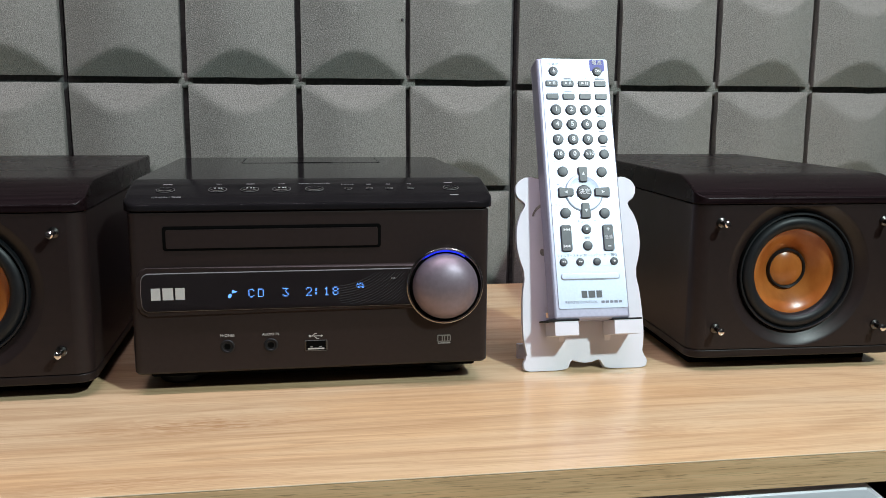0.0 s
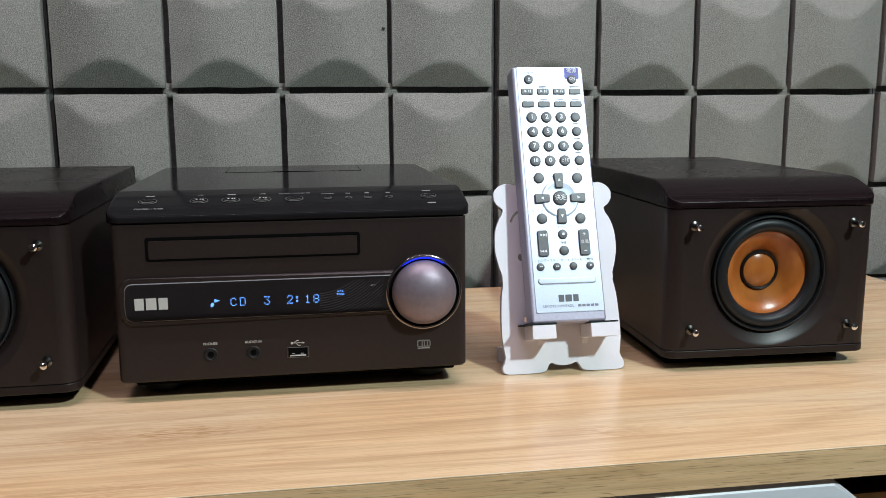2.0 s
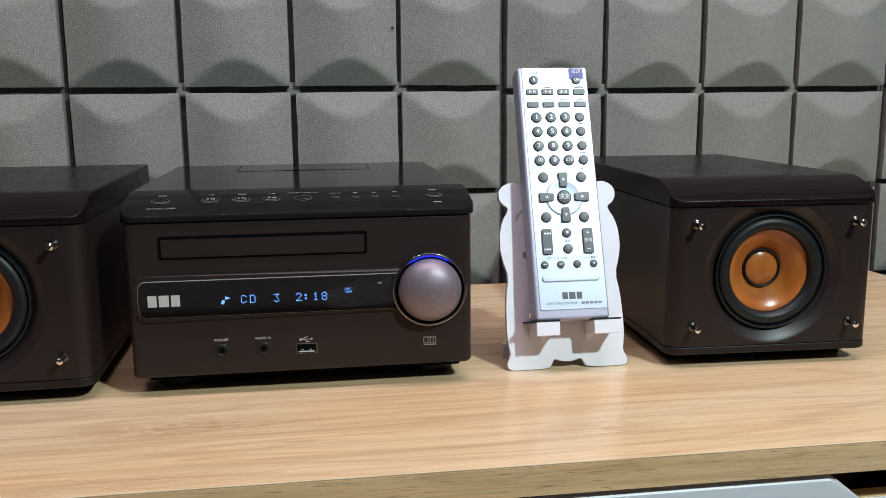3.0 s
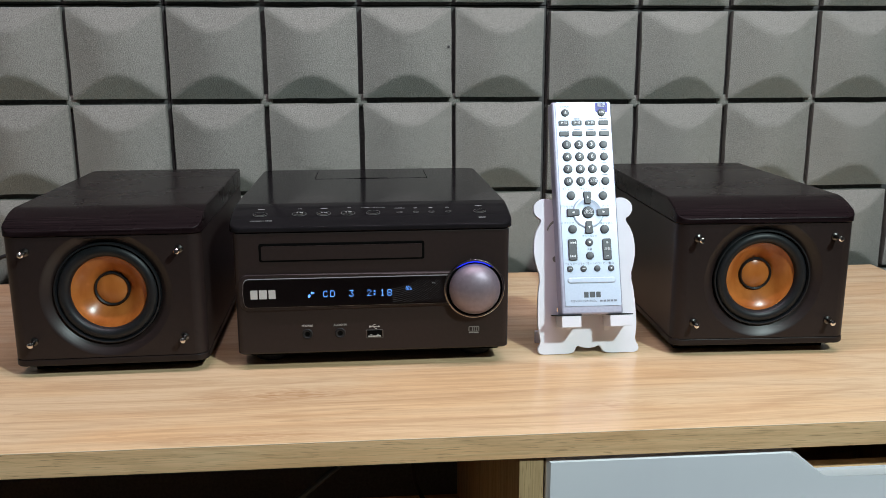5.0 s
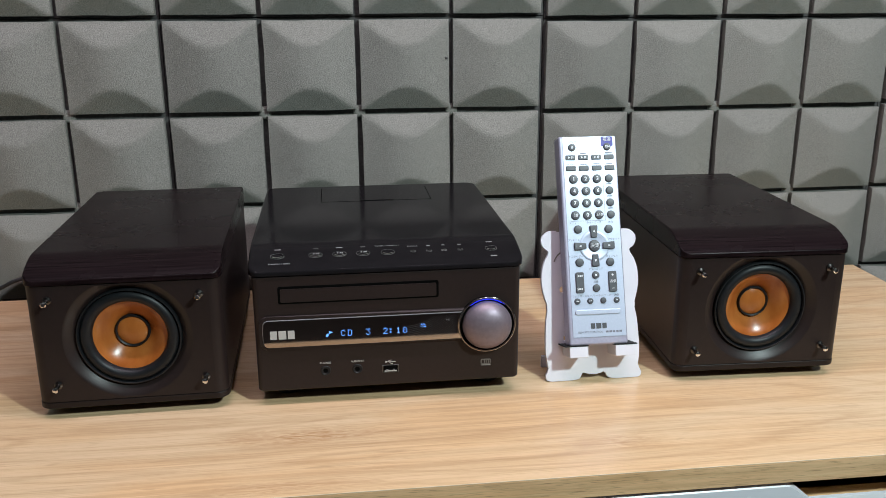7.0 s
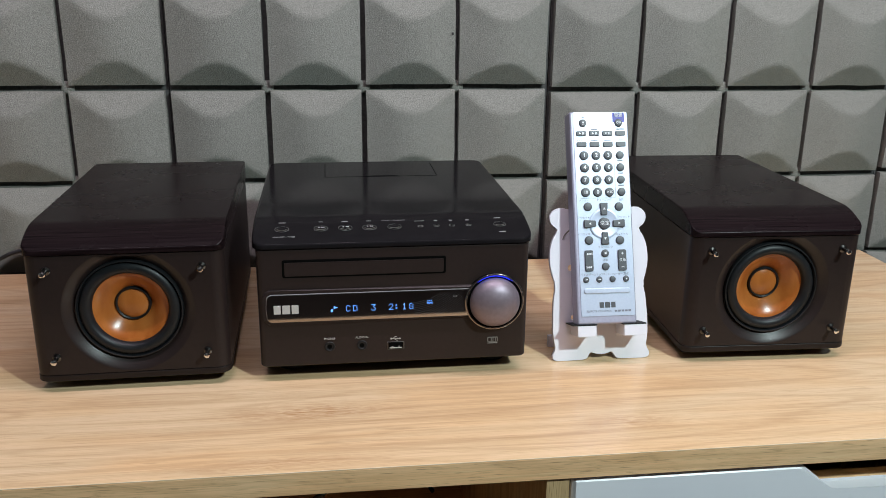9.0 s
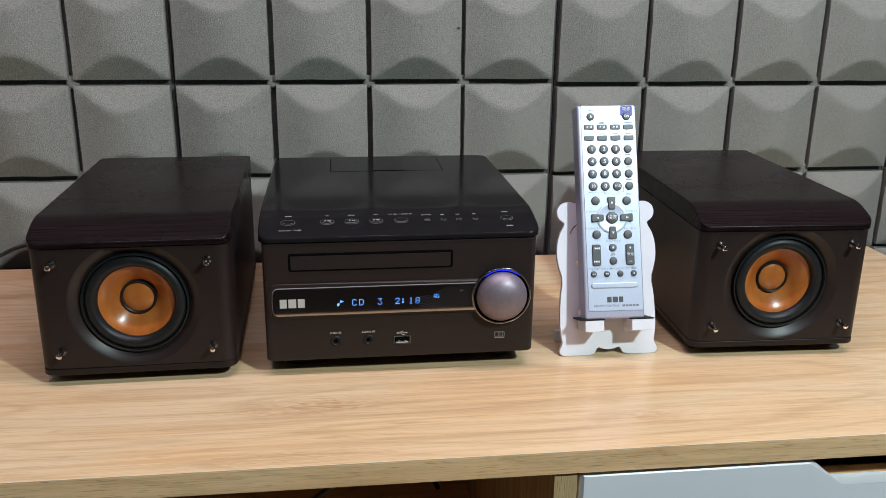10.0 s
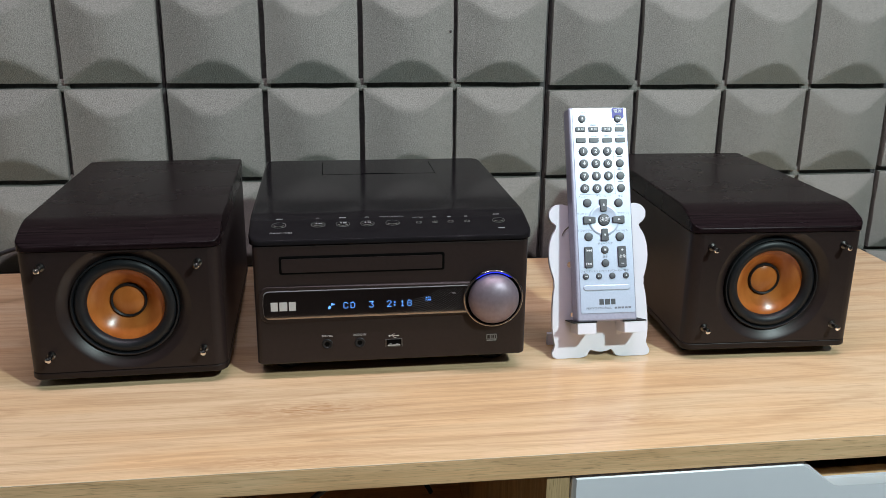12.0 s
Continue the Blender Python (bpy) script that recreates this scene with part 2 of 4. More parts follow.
def rounded_board(rows, R, low=0.0006, seg=5, shift=0.0):
    """A board whose half plan and heights are the rows of rounded_rows(), with a rounded upper rim and a small lower one."""
    bm = bmesh.new()
    plan = [(y, w) for y, w, _, _ in rows]
    z0, n = rows[0][2], len(rows)
    ways = []
    for i in range(n):
        a = plan[i - 1] if i else (plan[0][0], 0.0)
        b = plan[i + 1] if i < n - 1 else (plan[-1][0], 0.0)
        dy, dw = b[0] - a[0], b[1] - a[1]
        k = math.hypot(dy, dw)
        ways.append((-dw / k, dy / k))
    def ring(inset, height):
        pts = [(y - ny * inset, w - nw * inset) for (y, w), (ny, nw) in zip(plan, ways)]
        zs = [height(row[3]) for row in rows]
        right = [bm.verts.new((w, y + shift, z)) for (y, w), z in zip(pts, zs)]
        left = [bm.verts.new((-w, y + shift, z)) for (y, w), z in zip(pts, zs)]
        return right, left
    rings = [ring(low, lambda t: z0), ring(0.0, lambda t: z0 + low)]
    for k in range(seg + 1):
        a = math.pi / 2 * k / seg
        rings.append(ring(R * (1 - math.cos(a)), lambda t, a=a: t - R + R * math.sin(a)))
    for (r0, l0), (r1, l1) in zip(rings, rings[1:]):
        c0, c1 = r0 + l0[::-1], r1 + l1[::-1]
        for i in range(2 * n):
            j = (i + 1) % (2 * n)
            bm.faces.new((c0[i], c0[j], c1[j], c1[i]))
    for right, left in (rings[0], rings[-1]):
        for i in range(n - 1):
            bm.faces.new((right[i], right[i + 1], left[i + 1], left[i]))
    return bm


def prism(points, y0, y1, bm=None):
    """An outline in x and z, given depth along y."""
    bm = bm or bmesh.new()
    a = [bm.verts.new((x, y0, z)) for x, z in points]
    b = [bm.verts.new((x, y1, z)) for x, z in points]
    bm.faces.new(a)
    bm.faces.new(b[::-1])
    for i in range(len(a)):
        j = (i + 1) % len(a)
        bm.faces.new((a[i], b[i], b[j], a[j]))
    return bm


def slab(points, z0, z1, bm=None):
    """An outline in x and y, given depth along z."""
    bm = bm or bmesh.new()
    old = set(bm.verts)
    prism(points, 0, 1, bm)
    for v in [v for v in bm.verts if v not in old]:
        v.co = Vector((v.co.x, v.co.z, z0 + v.co.y * (z1 - z0)))
    return bm


def ring_points(w, h, r, n=5, cx=0.0, cz=0.0):
    """A rounded rectangle, centred on (cx, cz)."""
    pts = []
    for sx, sz, start in ((1, 1, 0), (-1, 1, 90), (-1, -1, 180), (1, -1, 270)):
        for k in range(n):
            a = radians(start + 90 * k / (n - 1))
            pts.append((cx + sx * (w / 2 - r) + r * math.cos(a), cz + sz * (h / 2 - r) + r * math.sin(a)))
    return pts


def lathe(profile, seg=48, axis="y", bm=None, sx=1.0, at=(0, 0, 0)):
    """A turned body from pairs of radius and height along the axis."""
    bm = bm or bmesh.new()
    rings = []
    for r, h in profile:
        ring = []
        for k in range(seg):
            a = 2 * math.pi * k / seg
            c, s = r * math.cos(a), r * math.sin(a)
            p = (c * sx, h, s) if axis == "y" else (c * sx, s, h)
            ring.append(bm.verts.new(Vector(p) + Vector(at)))
            if r == 0:
                ring = [ring[0]]
                break
        rings.append(ring)
    for a, b in zip(rings, rings[1:]):
        for k in range(seg):
            j = (k + 1) % seg
            if len(a) == 1 and len(b) == 1:
                continue
            if len(a) == 1:
                bm.faces.new((a[0], b[k], b[j]))
            elif len(b) == 1:
                bm.faces.new((a[k], b[0], a[j]))
            else:
                bm.faces.new((a[k], a[j], b[j], b[k]))
    return bm


def torus_profile(big, small, y, n=10, start=0, end=360):
    return [(big + small * math.cos(radians(start + (end - start) * k / n)), y + small * math.sin(radians(start + (end - start) * k / n)))
            for k in range(n + 1)]


def smooth_line(points, steps=6, closed=False):
    """Catmull-Rom through the points."""
    pts = [Vector(p) for p in points]
    n = len(pts)
    out = []
    for i in range(n if closed else n - 1):
        p0, p1, p2, p3 = (pts[(i + k) % n] if closed else pts[min(max(i + k, 0), n - 1)] for k in (-1, 0, 1, 2))
        for s in range(steps):
            u = s / steps
            out.append(0.5 * (2 * p1 + (p2 - p0) * u + (2 * p0 - 5 * p1 + 4 * p2 - p3) * u * u + (3 * p1 - p0 - 3 * p2 + p3) * u ** 3))
    if not closed:
        out.append(pts[-1])
    return out


def tube(points, r, seg=10, bm=None):
    bm = bm or bmesh.new()
    line = smooth_line(points, 8)
    rings = []
    for i, p in enumerate(line):
        d = (line[min(i + 1, len(line) - 1)] - line[max(i - 1, 0)]).normalized()
        u = d.cross(Vector((0.01, 0.02, 1))).normalized()
        v = d.cross(u)
        rings.append([bm.verts.new(p + r * (math.cos(2 * math.pi * k / seg) * u + math.sin(2 * math.pi * k / seg) * v)) for k in range(seg)])
    for a, b in zip(rings, rings[1:]):
        for k in range(seg):
            bm.faces.new((a[k], a[(k + 1) % seg], b[(k + 1) % seg], b[k]))
    bm.faces.new(rings[0])
    bm.faces.new(rings[-1])
    return bm


def carved(bm, cutters, name, mat):
    """The mesh of bm less the cutters."""
    body = new("carving", mesh_from(bm, name, mat))
    rest = []
    for c in cutters:
        k = new("cutter", mesh_from(c, "cutter", mat))
        rest.append(k)
        mod = body.modifiers.new("cut", "BOOLEAN")
        mod.operation, mod.object, mod.solver = "DIFFERENCE", k, "EXACT"
    me = bpy.data.meshes.new_from_object(body.evaluated_get(bpy.context.evaluated_depsgraph_get()))
    me.name = name
    for ob in (body, *rest):
        bpy.data.objects.remove(ob)
    me.set_sharp_from_angle(angle=radians(32))
    return me


def lettering(words, height, mat, thick=0.00012, bold=0.0):
    """A mesh of words, centred, in x and y."""
    cu = bpy.data.curves.new("words", "FONT")
    cu.body, cu.size, cu.align_x, cu.align_y, cu.extrude, cu.offset = words, height / 0.7, "CENTER", "CENTER", thick, bold * height
    ob = new("words", cu)
    bpy.context.view_layer.update()
    me = bpy.data.meshes.new_from_object(ob.evaluated_get(bpy.context.evaluated_depsgraph_get()))
    bpy.data.objects.remove(ob)
    me.materials.clear()
    me.materials.append(mat)
    return me


UPRIGHT = Matrix.Rotation(radians(90), 4, "X")

# ---- the room ----
X0, X1, Y0, Y1, Z0, Z1 = -2.2, 2.7, -2.6, 0.998, -0.72, 1.70
structure("floor", block(X0 - 0.1, X1 + 0.1, Y0 - 0.1, Y1 + 0.1, Z0 - 0.1, Z0), FLOORING, "brown wooden boards of the room floor", "floor")
structure("ceiling", block(X0 - 0.1, X1 + 0.1, Y0 - 0.1, Y1 + 0.1, Z1, Z1 + 0.1), PLASTER, "plain pale plaster ceiling of the room", "ceiling")
structure("wall_north", block(X0 - 0.1, X1 + 0.1, Y1, Y1 + 0.1, Z0, Z1), PLASTER, "plain pale wall behind the grey foam panels", "wall")
structure("wall_south", block(X0 - 0.1, X1 + 0.1, Y0 - 0.1, Y0, Z0, Z1), PLASTER, "plain pale wall facing the desk", "wall")
structure("wall_west", block(X0 - 0.1, X0, Y0, Y1, Z0, Z1), PLASTER, "plain pale side wall of the room", "wall")
structure("wall_east", block(X1, X1 + 0.1, Y0, Y1, Z0, Z1), PLASTER, "plain pale side wall of the room", "wall")
lamp = thing("spot_lamp", look(LAMP_AT, LAMP_AIM), "white spot lamp hanging from the ceiling on a rod", "spot lamp")
part("shade", lathe([(0.075, -0.030), (0.078, -0.030), (0.080, 0.020), (0.060, 0.075), (0.020, 0.095), (0.0, 0.097), (0.0, 0.090), (0.055, 0.070), (0.075, 0.018), (0.075, -0.030)], 40, "z"), WHITE_LACQUER, lamp)
part("diffuser", lathe([(0.0, 0.004), (0.072, 0.004), (0.072, 0.008), (0.0, 0.009)], 40, "z"), LAMP_GLASS, lamp, "glowing white diffuser")
top = look(LAMP_AT, LAMP_AIM) @ Vector((0, 0, 0.094))
part("rod", lathe([(0.0, 0.0), (0.006, 0.0), (0.006, Z1 - top.z), (0.0, Z1 - top.z)], 16, "z"), WHITE_LACQUER, lamp, "", look(LAMP_AT, LAMP_AIM).inverted() @ Matrix.Translation(top))
lamp = thing("tube_lamp", pose(0.18, 0.32, Z1), "long white tube lamp under the plaster ceiling", "ceiling lamp")
part("base", block(-0.88, 0.88, -0.04, 0.04, -0.05, 0.0, 0.004), WHITE_LACQUER, lamp)
part("tube", block(-0.86, 0.86, -0.022, 0.022, -0.078, -0.0505, 0.01, 3), LAMP_GLASS, lamp, "glowing white tube")


# ---- acoustic foam ----
PW, PH = 0.1195, 0.1175


def foam_pad_mesh(seed):
    """A pillow: bulged across, with scooped top and bottom slopes, and soft uneven faces as foam is cut."""
    luck = random.Random(seed)
    w, h, base, edge = 0.1125, 0.1105, 0.0, 0.022
    bulge, top_reach, low_reach = luck.uniform(0.0150, 0.0168), luck.uniform(0.027, 0.031), luck.uniform(0.027, 0.031)
    side = luck.uniform(-0.05, 0.05)
    nx, nz, k = 26, 34, 0.0008
    bm = bmesh.new()
    grid = []
    for j in range(nz + 1):
        row = []
        for i in range(nx + 1):
            u, v = 2 * i / nx - 1, 2 * j / nz - 1
            x, z = u * w / 2, v * h / 2
            q = u + side * (1 - u * u)
            d1 = edge + bulge * (0.45 * (1 - abs(q) ** 2.3) + 0.55 * (0.5 + 0.5 * math.cos(math.pi * q)) ** 0.85)
            d2 = edge + bulge * (h / 2 - abs(z)) / (top_reach if z > 0 else low_reach)
            t = min(max(0.5 + (d2 - d1) / (2 * k), 0), 1)
            d = d2 * (1 - t) + d1 * t - k * t * (1 - t)
            d += 0.0011 * noise.noise(Vector((x * 22, z * 22, seed * 7.3))) + 0.00022 * noise.noise(Vector((x * 130, z * 130, seed * 3.1)))
            x += 0.0007 * noise.noise(Vector((z * 30, seed, 2.0 if u > 0 else 5.0))) * abs(u) ** 3
            z += 0.0006 * noise.noise(Vector((x * 30, seed, 9.0 if v > 0 else 14.0))) * abs(v) ** 3
            row.append(bm.verts.new((x, -d, z)))
        grid.append(row)
    for j in range(nz):
        for i in range(nx):
            bm.faces.new((grid[j][i], grid[j][i + 1], grid[j + 1][i + 1], grid[j + 1][i]))
    rim = grid[0] + [r[-1] for r in grid[1:]] + grid[-1][-2::-1] + [r[0] for r in grid[-2:0:-1]]
    low = [bm.verts.new((v.co.x, -base, v.co.z)) for v in rim]
    for i in range(len(rim)):
        j = (i + 1) % len(rim)
        bm.faces.new((rim[i], low[i], low[j], rim[j]))
    me = mesh_from(bm, "foam_pad", FOAM)
    me.set_sharp_from_angle(angle=radians(50))
    return me


PADS = [foam_pad_mesh(k) for k in range(7)]
FOAM_Y = 0.985
rng = random.Random(7)
for col in range(4):
    for lev in range(2):
        px, pz = -0.725 + col * 0.478, -0.134 + lev * 4 * PH + (-0.0035 if col == 2 else 0.0)
        gap = 0.0018 if col == 1 else 0.0
        panel = thing("acoustic_panel", pose(px, FOAM_Y, pz), "grey sound-absorbing foam panel of square pillow pads on the wall", "foam panel", "foam panels")
        part("backing", block(0.0005, 0.4775, -0.0115, 0.0108, 0.0005, 4 * PH - 0.0005), FOAM_BACK, panel, "backing between the pads, groove shade put into its colour")
        for i in range(4):
            for j in range(4):
                part("foam_pad", PADS[(i * 3 + j * 2 + col + lev) % 7], FOAM, panel, "", pose((i + 0.5) * PW - (gap if i == 3 else 0) + rng.uniform(-4e-4, 4e-4), rng.uniform(-8e-4, 8e-4),
                     (j + 0.5) * PH + rng.uniform(-4e-4, 4e-4), rng.uniform(-0.3, 0.3), rng.uniform(-0.25, 0.25), rng.uniform(-0.3, 0.3)))

BRIDGE = mesh_from(block(-0.0080, 0.0080, -0.0160, 0.0, -0.0080, 0.0080, 0.0035, 3), "foam_bridge", FOAM)
for panel in [ob for ob in scene.objects if ob.name.startswith("acoustic_panel")]:
    for i in range(1, 4):
        for j in range(1, 4):
            part("foam_bridge", BRIDGE, FOAM, panel, "", pose(i * PW, 0, j * PH))

dent = next(ob for ob in scene.objects if ob.name.startswith("acoustic_panel") and abs(ob.location.x + 0.247) < 0.01 and ob.location.z < 0)
part("dent", lathe([(0.0, -0.0268), (0.0014, -0.0264), (0.0018, -0.0251), (0.0012, -0.0226), (0.0, -0.0221)], 12, at=(0.3510, 0, 0.4190)), FOAM_BACK, dent, "small dark nick in the foam")

# ---- the sideboard ----
DX0, DX1, DY0, DY1 = -0.85, 0.668, 0.4305, 0.917
board = thing("sideboard", pose(0, 0, 0), "oak-laminate sideboard with a white drawer and an open shelf", "sideboard")
part("tabletop", block(DX0, DX1, DY0 + 0.0008, DY1, -0.0195, 0.0, 0.0009), OAK, board, "pale oak laminate top with long grain")
part("edge_line", block(DX0 + 0.001, DX1 - 0.001, DY0 + 0.0002, DY0 + 0.0010, -0.0006, 0.0002, 0.0003), EDGE_LINE, board, "thin pale strip along the front edge")
part("edge_band", block(DX0 + 0.001, DX1 - 0.001, DY0, DY0 + 0.0005, -0.0190, -0.0008), OAK_EDGE, board, "darker oak edge band")
part("divider", block(0.1095, 0.1280, 0.4335, 0.90, -0.30, -0.0200, 0.0006), OAK_UP, board, "upright oak divider")
part("side_panel", block(DX0, DX0 + 0.0185, 0.4335, 0.90, -0.70, -0.0200, 0.0006), OAK_UP, board)
part("side_panel", block(DX1 - 0.0185, DX1, 0.4335, 0.90, -0.70, -0.0200, 0.0006), OAK_UP, board)
part("shelf", block(DX0 + 0.019, DX1 - 0.019, 0.4335, 0.90, -0.32, -0.3005), OAK_EDGE, board)
part("back_panel", block(DX0, DX1, 0.9005, 0.906, -0.70, -0.0200), FOAM_BACK, board, "dark back panel")
part("plinth", block(DX0, DX1, 0.4335, 0.90, -0.72, -0.7005), OAK_EDGE, board)
part("lower_front", block(DX0 + 0.019, DX1 - 0.019, 0.4335, 0.449, -0.70, -0.3205, 0.001), WHITE_LACQUER, board)
DR0, DR1 = 0.1305, 0.648
front = [(DR0, -0.29), (DR1, -0.29), (DR1, -0.0225), (DR1 - 0.128, -0.0225), (DR1 - 0.150, -0.045), (DR1 - 0.154, -0.0478), (DR1 - 0.160, -0.0488), (0.354, -0.0488),
         (0.3485, -0.0478), (0.3445, -0.045), (0.3225, -0.0228), (0.3195, -0.0220), (DR0, -0.0220)]
bm = prism(front, 0.4335, 0.4495)
bmesh.ops.bevel(bm, geom=[e for e in bm.edges if abs(e.verts[0].co.y - 0.4335) < 1e-5 and abs(e.verts[1].co.y - 0.4335) < 1e-5], offset=0.0030, segments=1, profile=0.5, affect="EDGES")
drawer = part("drawer", bm, WHITE_LACQUER, board, "white lacquered drawer front with a cut-out grip")
part("drawer_side", block(0.150, 0.160, 0.4497, 0.86, -0.27, -0.060), OAK_EDGE, drawer)
part("drawer_back", block(0.1605, 0.630, 0.850, 0.86, -0.27, -0.060), OAK_EDGE, drawer)
part("drawer_rail", block(0.1605, 0.630, 0.4510, 0.462, -0.27, -0.0476), WHITE_LACQUER, drawer, "white inner board behind the grip")
part("rail_edge", block(0.1605, 0.630, 0.4512, 0.4618, -0.0475, -0.0465), OAK_EDGE, drawer, "raw wooden edge")
clip = thing("shelf_cable", pose(-0.05, 0.60, -0.30), "loose black cable lying in the open shelf", "cable")
part("lead", tube([(-0.20, 0.20, 0.003), (-0.08, 0.05, 0.10), (0.02, 0.02, 0.19), (0.08, 0.08, 0.20), (0.10, 0.22, 0.06), (0.12, 0.25, 0.003)], 0.003), CABLE, clip)


# ---- speakers ----
def speaker(m):
    s = thing("speaker", m, "dark brown wooden bookshelf speaker with an orange wood cone, grille off", "speaker", "pair of speakers")
    half, depth, zc, dish = 0.0824, 0.287, 0.0737, 0.0558
    zb, zt = 0.0172, 0.1250
    # cabinet: a loft for sides and back, and a front with a round opening
    bm = loft(rounded_rows(half, depth, 0.011, zb, lambda y: zt))
    for f in [f for f in bm.faces if all(abs(v.co.y) < 1e-6 for v in f.verts)]:
        bm.faces.remove(f)
    n = 64
    hw = half - 0.011
    inner, outer = [], []
    for k in range(n):
        a = 2 * math.pi * (k + 0.5) / n
        c, sn = math.cos(a), math.sin(a)
        reach = min(hw / abs(c) if abs(c) > 1e-6 else 9, ((zt - zc) if sn > 0 else (zc - zb)) / abs(sn))
        inner.append(bm.verts.new((dish * c, 0, min(max(zc + dish * sn, zb + 0.0014), zt - 0.0012))))
        outer.append(bm.verts.new((reach * c, 0, zc + reach * sn)))
    for k in range(n):
        j = (k + 1) % n
        bm.faces.new((inner[k], inner[j], outer[j], outer[k]))
    corner = {(sx, sz): next(v for v in bm.verts if abs(v.co.x - sx * hw) < 1e-6 and abs(v.co.z - z) < 1e-6 and abs(v.co.y) < 1e-6)
              for sx in (-1, 1) for sz, z in ((-1, zb), (1, zt))}
    for k in range(n):
        a, b = outer[k], outer[(k + 1) % n]
        if abs(a.co.x - b.co.x) > 1e-6 and abs(a.co.z - b.co.z) > 1e-6:
            c = corner[(1 if a.co.x > 0 else -1, 1 if a.co.z > zc else -1)]
            if c is not a and c is not b:
                bm.faces.new((a, b, c))
    part("cabinet", bm, BROWN, s, "satin dark brown cabinet")
    bm = lathe([(dish, 0.0), (0.0552, 0.0001), (0.0540, 0.0006), (0.0522, 0.0017), (0.0500, 0.0032), (0.0478, 0.0049), (0.0456, 0.0066), (0.0450, 0.009)], 64, at=(0, 0, zc))
    bmesh.ops.rotate(bm, cent=(0, 0, zc), matrix=Matrix.Rotation(math.pi / n, 3, "Y"), verts=bm.verts)
    for v in bm.verts:
        v.co.z = min(max(v.co.z, zb + 0.0014), zt - 0.0012)
    part("dish", bm, BROWN_GLOSS, s, "shallow flared dish round the driver")
    cap_top = lambda y: 0.1312 + 0.0140 * (1 - (1 - min(max(y, 0) / 0.040, 1.0)) ** 1.65)
    bm = rounded_board(rounded_rows(half + 0.0006, depth + 0.001, 0.010, 0.1258, cap_top, extra=[0.012 + 0.003 * k for k in range(11)] + [0.12, 0.2]), 0.0017, shift=-0.0008)
    part("top_cap", bm, VENEER, s, "dark wood veneer top with a sloping front")
    # Dark strip painted as the shade in the seam below the cap.
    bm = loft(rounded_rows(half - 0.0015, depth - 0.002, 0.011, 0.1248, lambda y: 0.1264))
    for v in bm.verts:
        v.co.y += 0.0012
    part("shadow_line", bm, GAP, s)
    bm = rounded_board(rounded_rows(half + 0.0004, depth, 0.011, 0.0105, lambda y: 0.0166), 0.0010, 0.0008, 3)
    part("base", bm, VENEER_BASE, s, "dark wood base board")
    # Contact shade under the speaker, given to the plinth as colour.
    part("plinth", block(-half + 0.010, half - 0.010, 0.024, depth - 0.012, 0.0, 0.0106), GAP, s, "recessed foot, near-black to stand for the shade under the speaker")
    driver = part("driver", lathe([(0.0453, 0.0065), (0.0448, 0.0030), (0.0438, 0.0028), (0.0428, 0.0048), (0.0426, 0.012)], 64, at=(0, 0, zc)), RUBBER, s, "black driver rim")
    part("surround", lathe([(0.0432, 0.0085)] + [(0.0376 + 0.0055 * math.cos(radians(a)), 0.0085 - 0.0060 * math.sin(radians(a))) for a in range(0, 181, 12)] + [(0.0318, 0.0100)],
                           64, at=(0, 0, zc)), RUBBER, driver, "black rubber roll")
    part("cone", lathe([(0.0324 - 0.0204 * k / 12, 0.0086 + 0.0162 * (k / 12) ** 1.4) for k in range(13)], 64, at=(0, 0, zc)), CONE, driver, "glossy orange wood cone")
    part("cap_ring", lathe([(0.0156, 0.0222), (0.0154, 0.0193), (0.0145, 0.0180), (0.0134, 0.0190), (0.0131, 0.0225)], 48, at=(0, 0, zc)), RUBBER, driver, "black ring")
    part("dust_cap", lathe([(0.0136, 0.0203), (0.0110, 0.0188), (0.0075, 0.0177), (0.0038, 0.0171), (0.0, 0.0169)], 40, at=(0, 0, zc)), CONE, driver, "orange wood dust cap")
    for px in (-0.0635, 0.0635):
        for pz in (0.0333, 0.1126):
            peg = part("grille_peg", lathe([(0.0036, 0.0), (0.0036, -0.0010), (0.0019, -0.0018), (0.0019, -0.0080)], 20, at=(px, 0, pz)), DARK_METAL, s, "grille peg")
            part("ball_tip", lathe([(0.0015, -0.0072), (0.0022, -0.0084), (0.0027, -0.0099), (0.0025, -0.0113), (0.0016, -0.0123), (0.0, -0.0127)], 20, at=(px, 0, pz)),
                 CHROME, peg, "chrome ball tip")
    return s


LEFT_SPEAKER = speaker(pose(-0.2268, 0.5840, 0, 0, 0, 1.3))
RIGHT_SPEAKER = speaker(pose(0.3600, 0.5835, 0, 0, 0, -1.8))
lead = thing("speaker_cable", pose(-0.30, 0.86, 0.0), "thin black cable hanging behind the speaker", "cable")
part("lead", tube([(0.05, 0.012, 0.075), (0.0, 0.0, 0.072), (-0.086, -0.055, 0.064), (-0.115, -0.065, 0.054), (-0.20, -0.09, 0.022), (-0.32, -0.10, 0.003), (-0.50, -0.12, 0.003)], 0.0022), CABLE, lead)


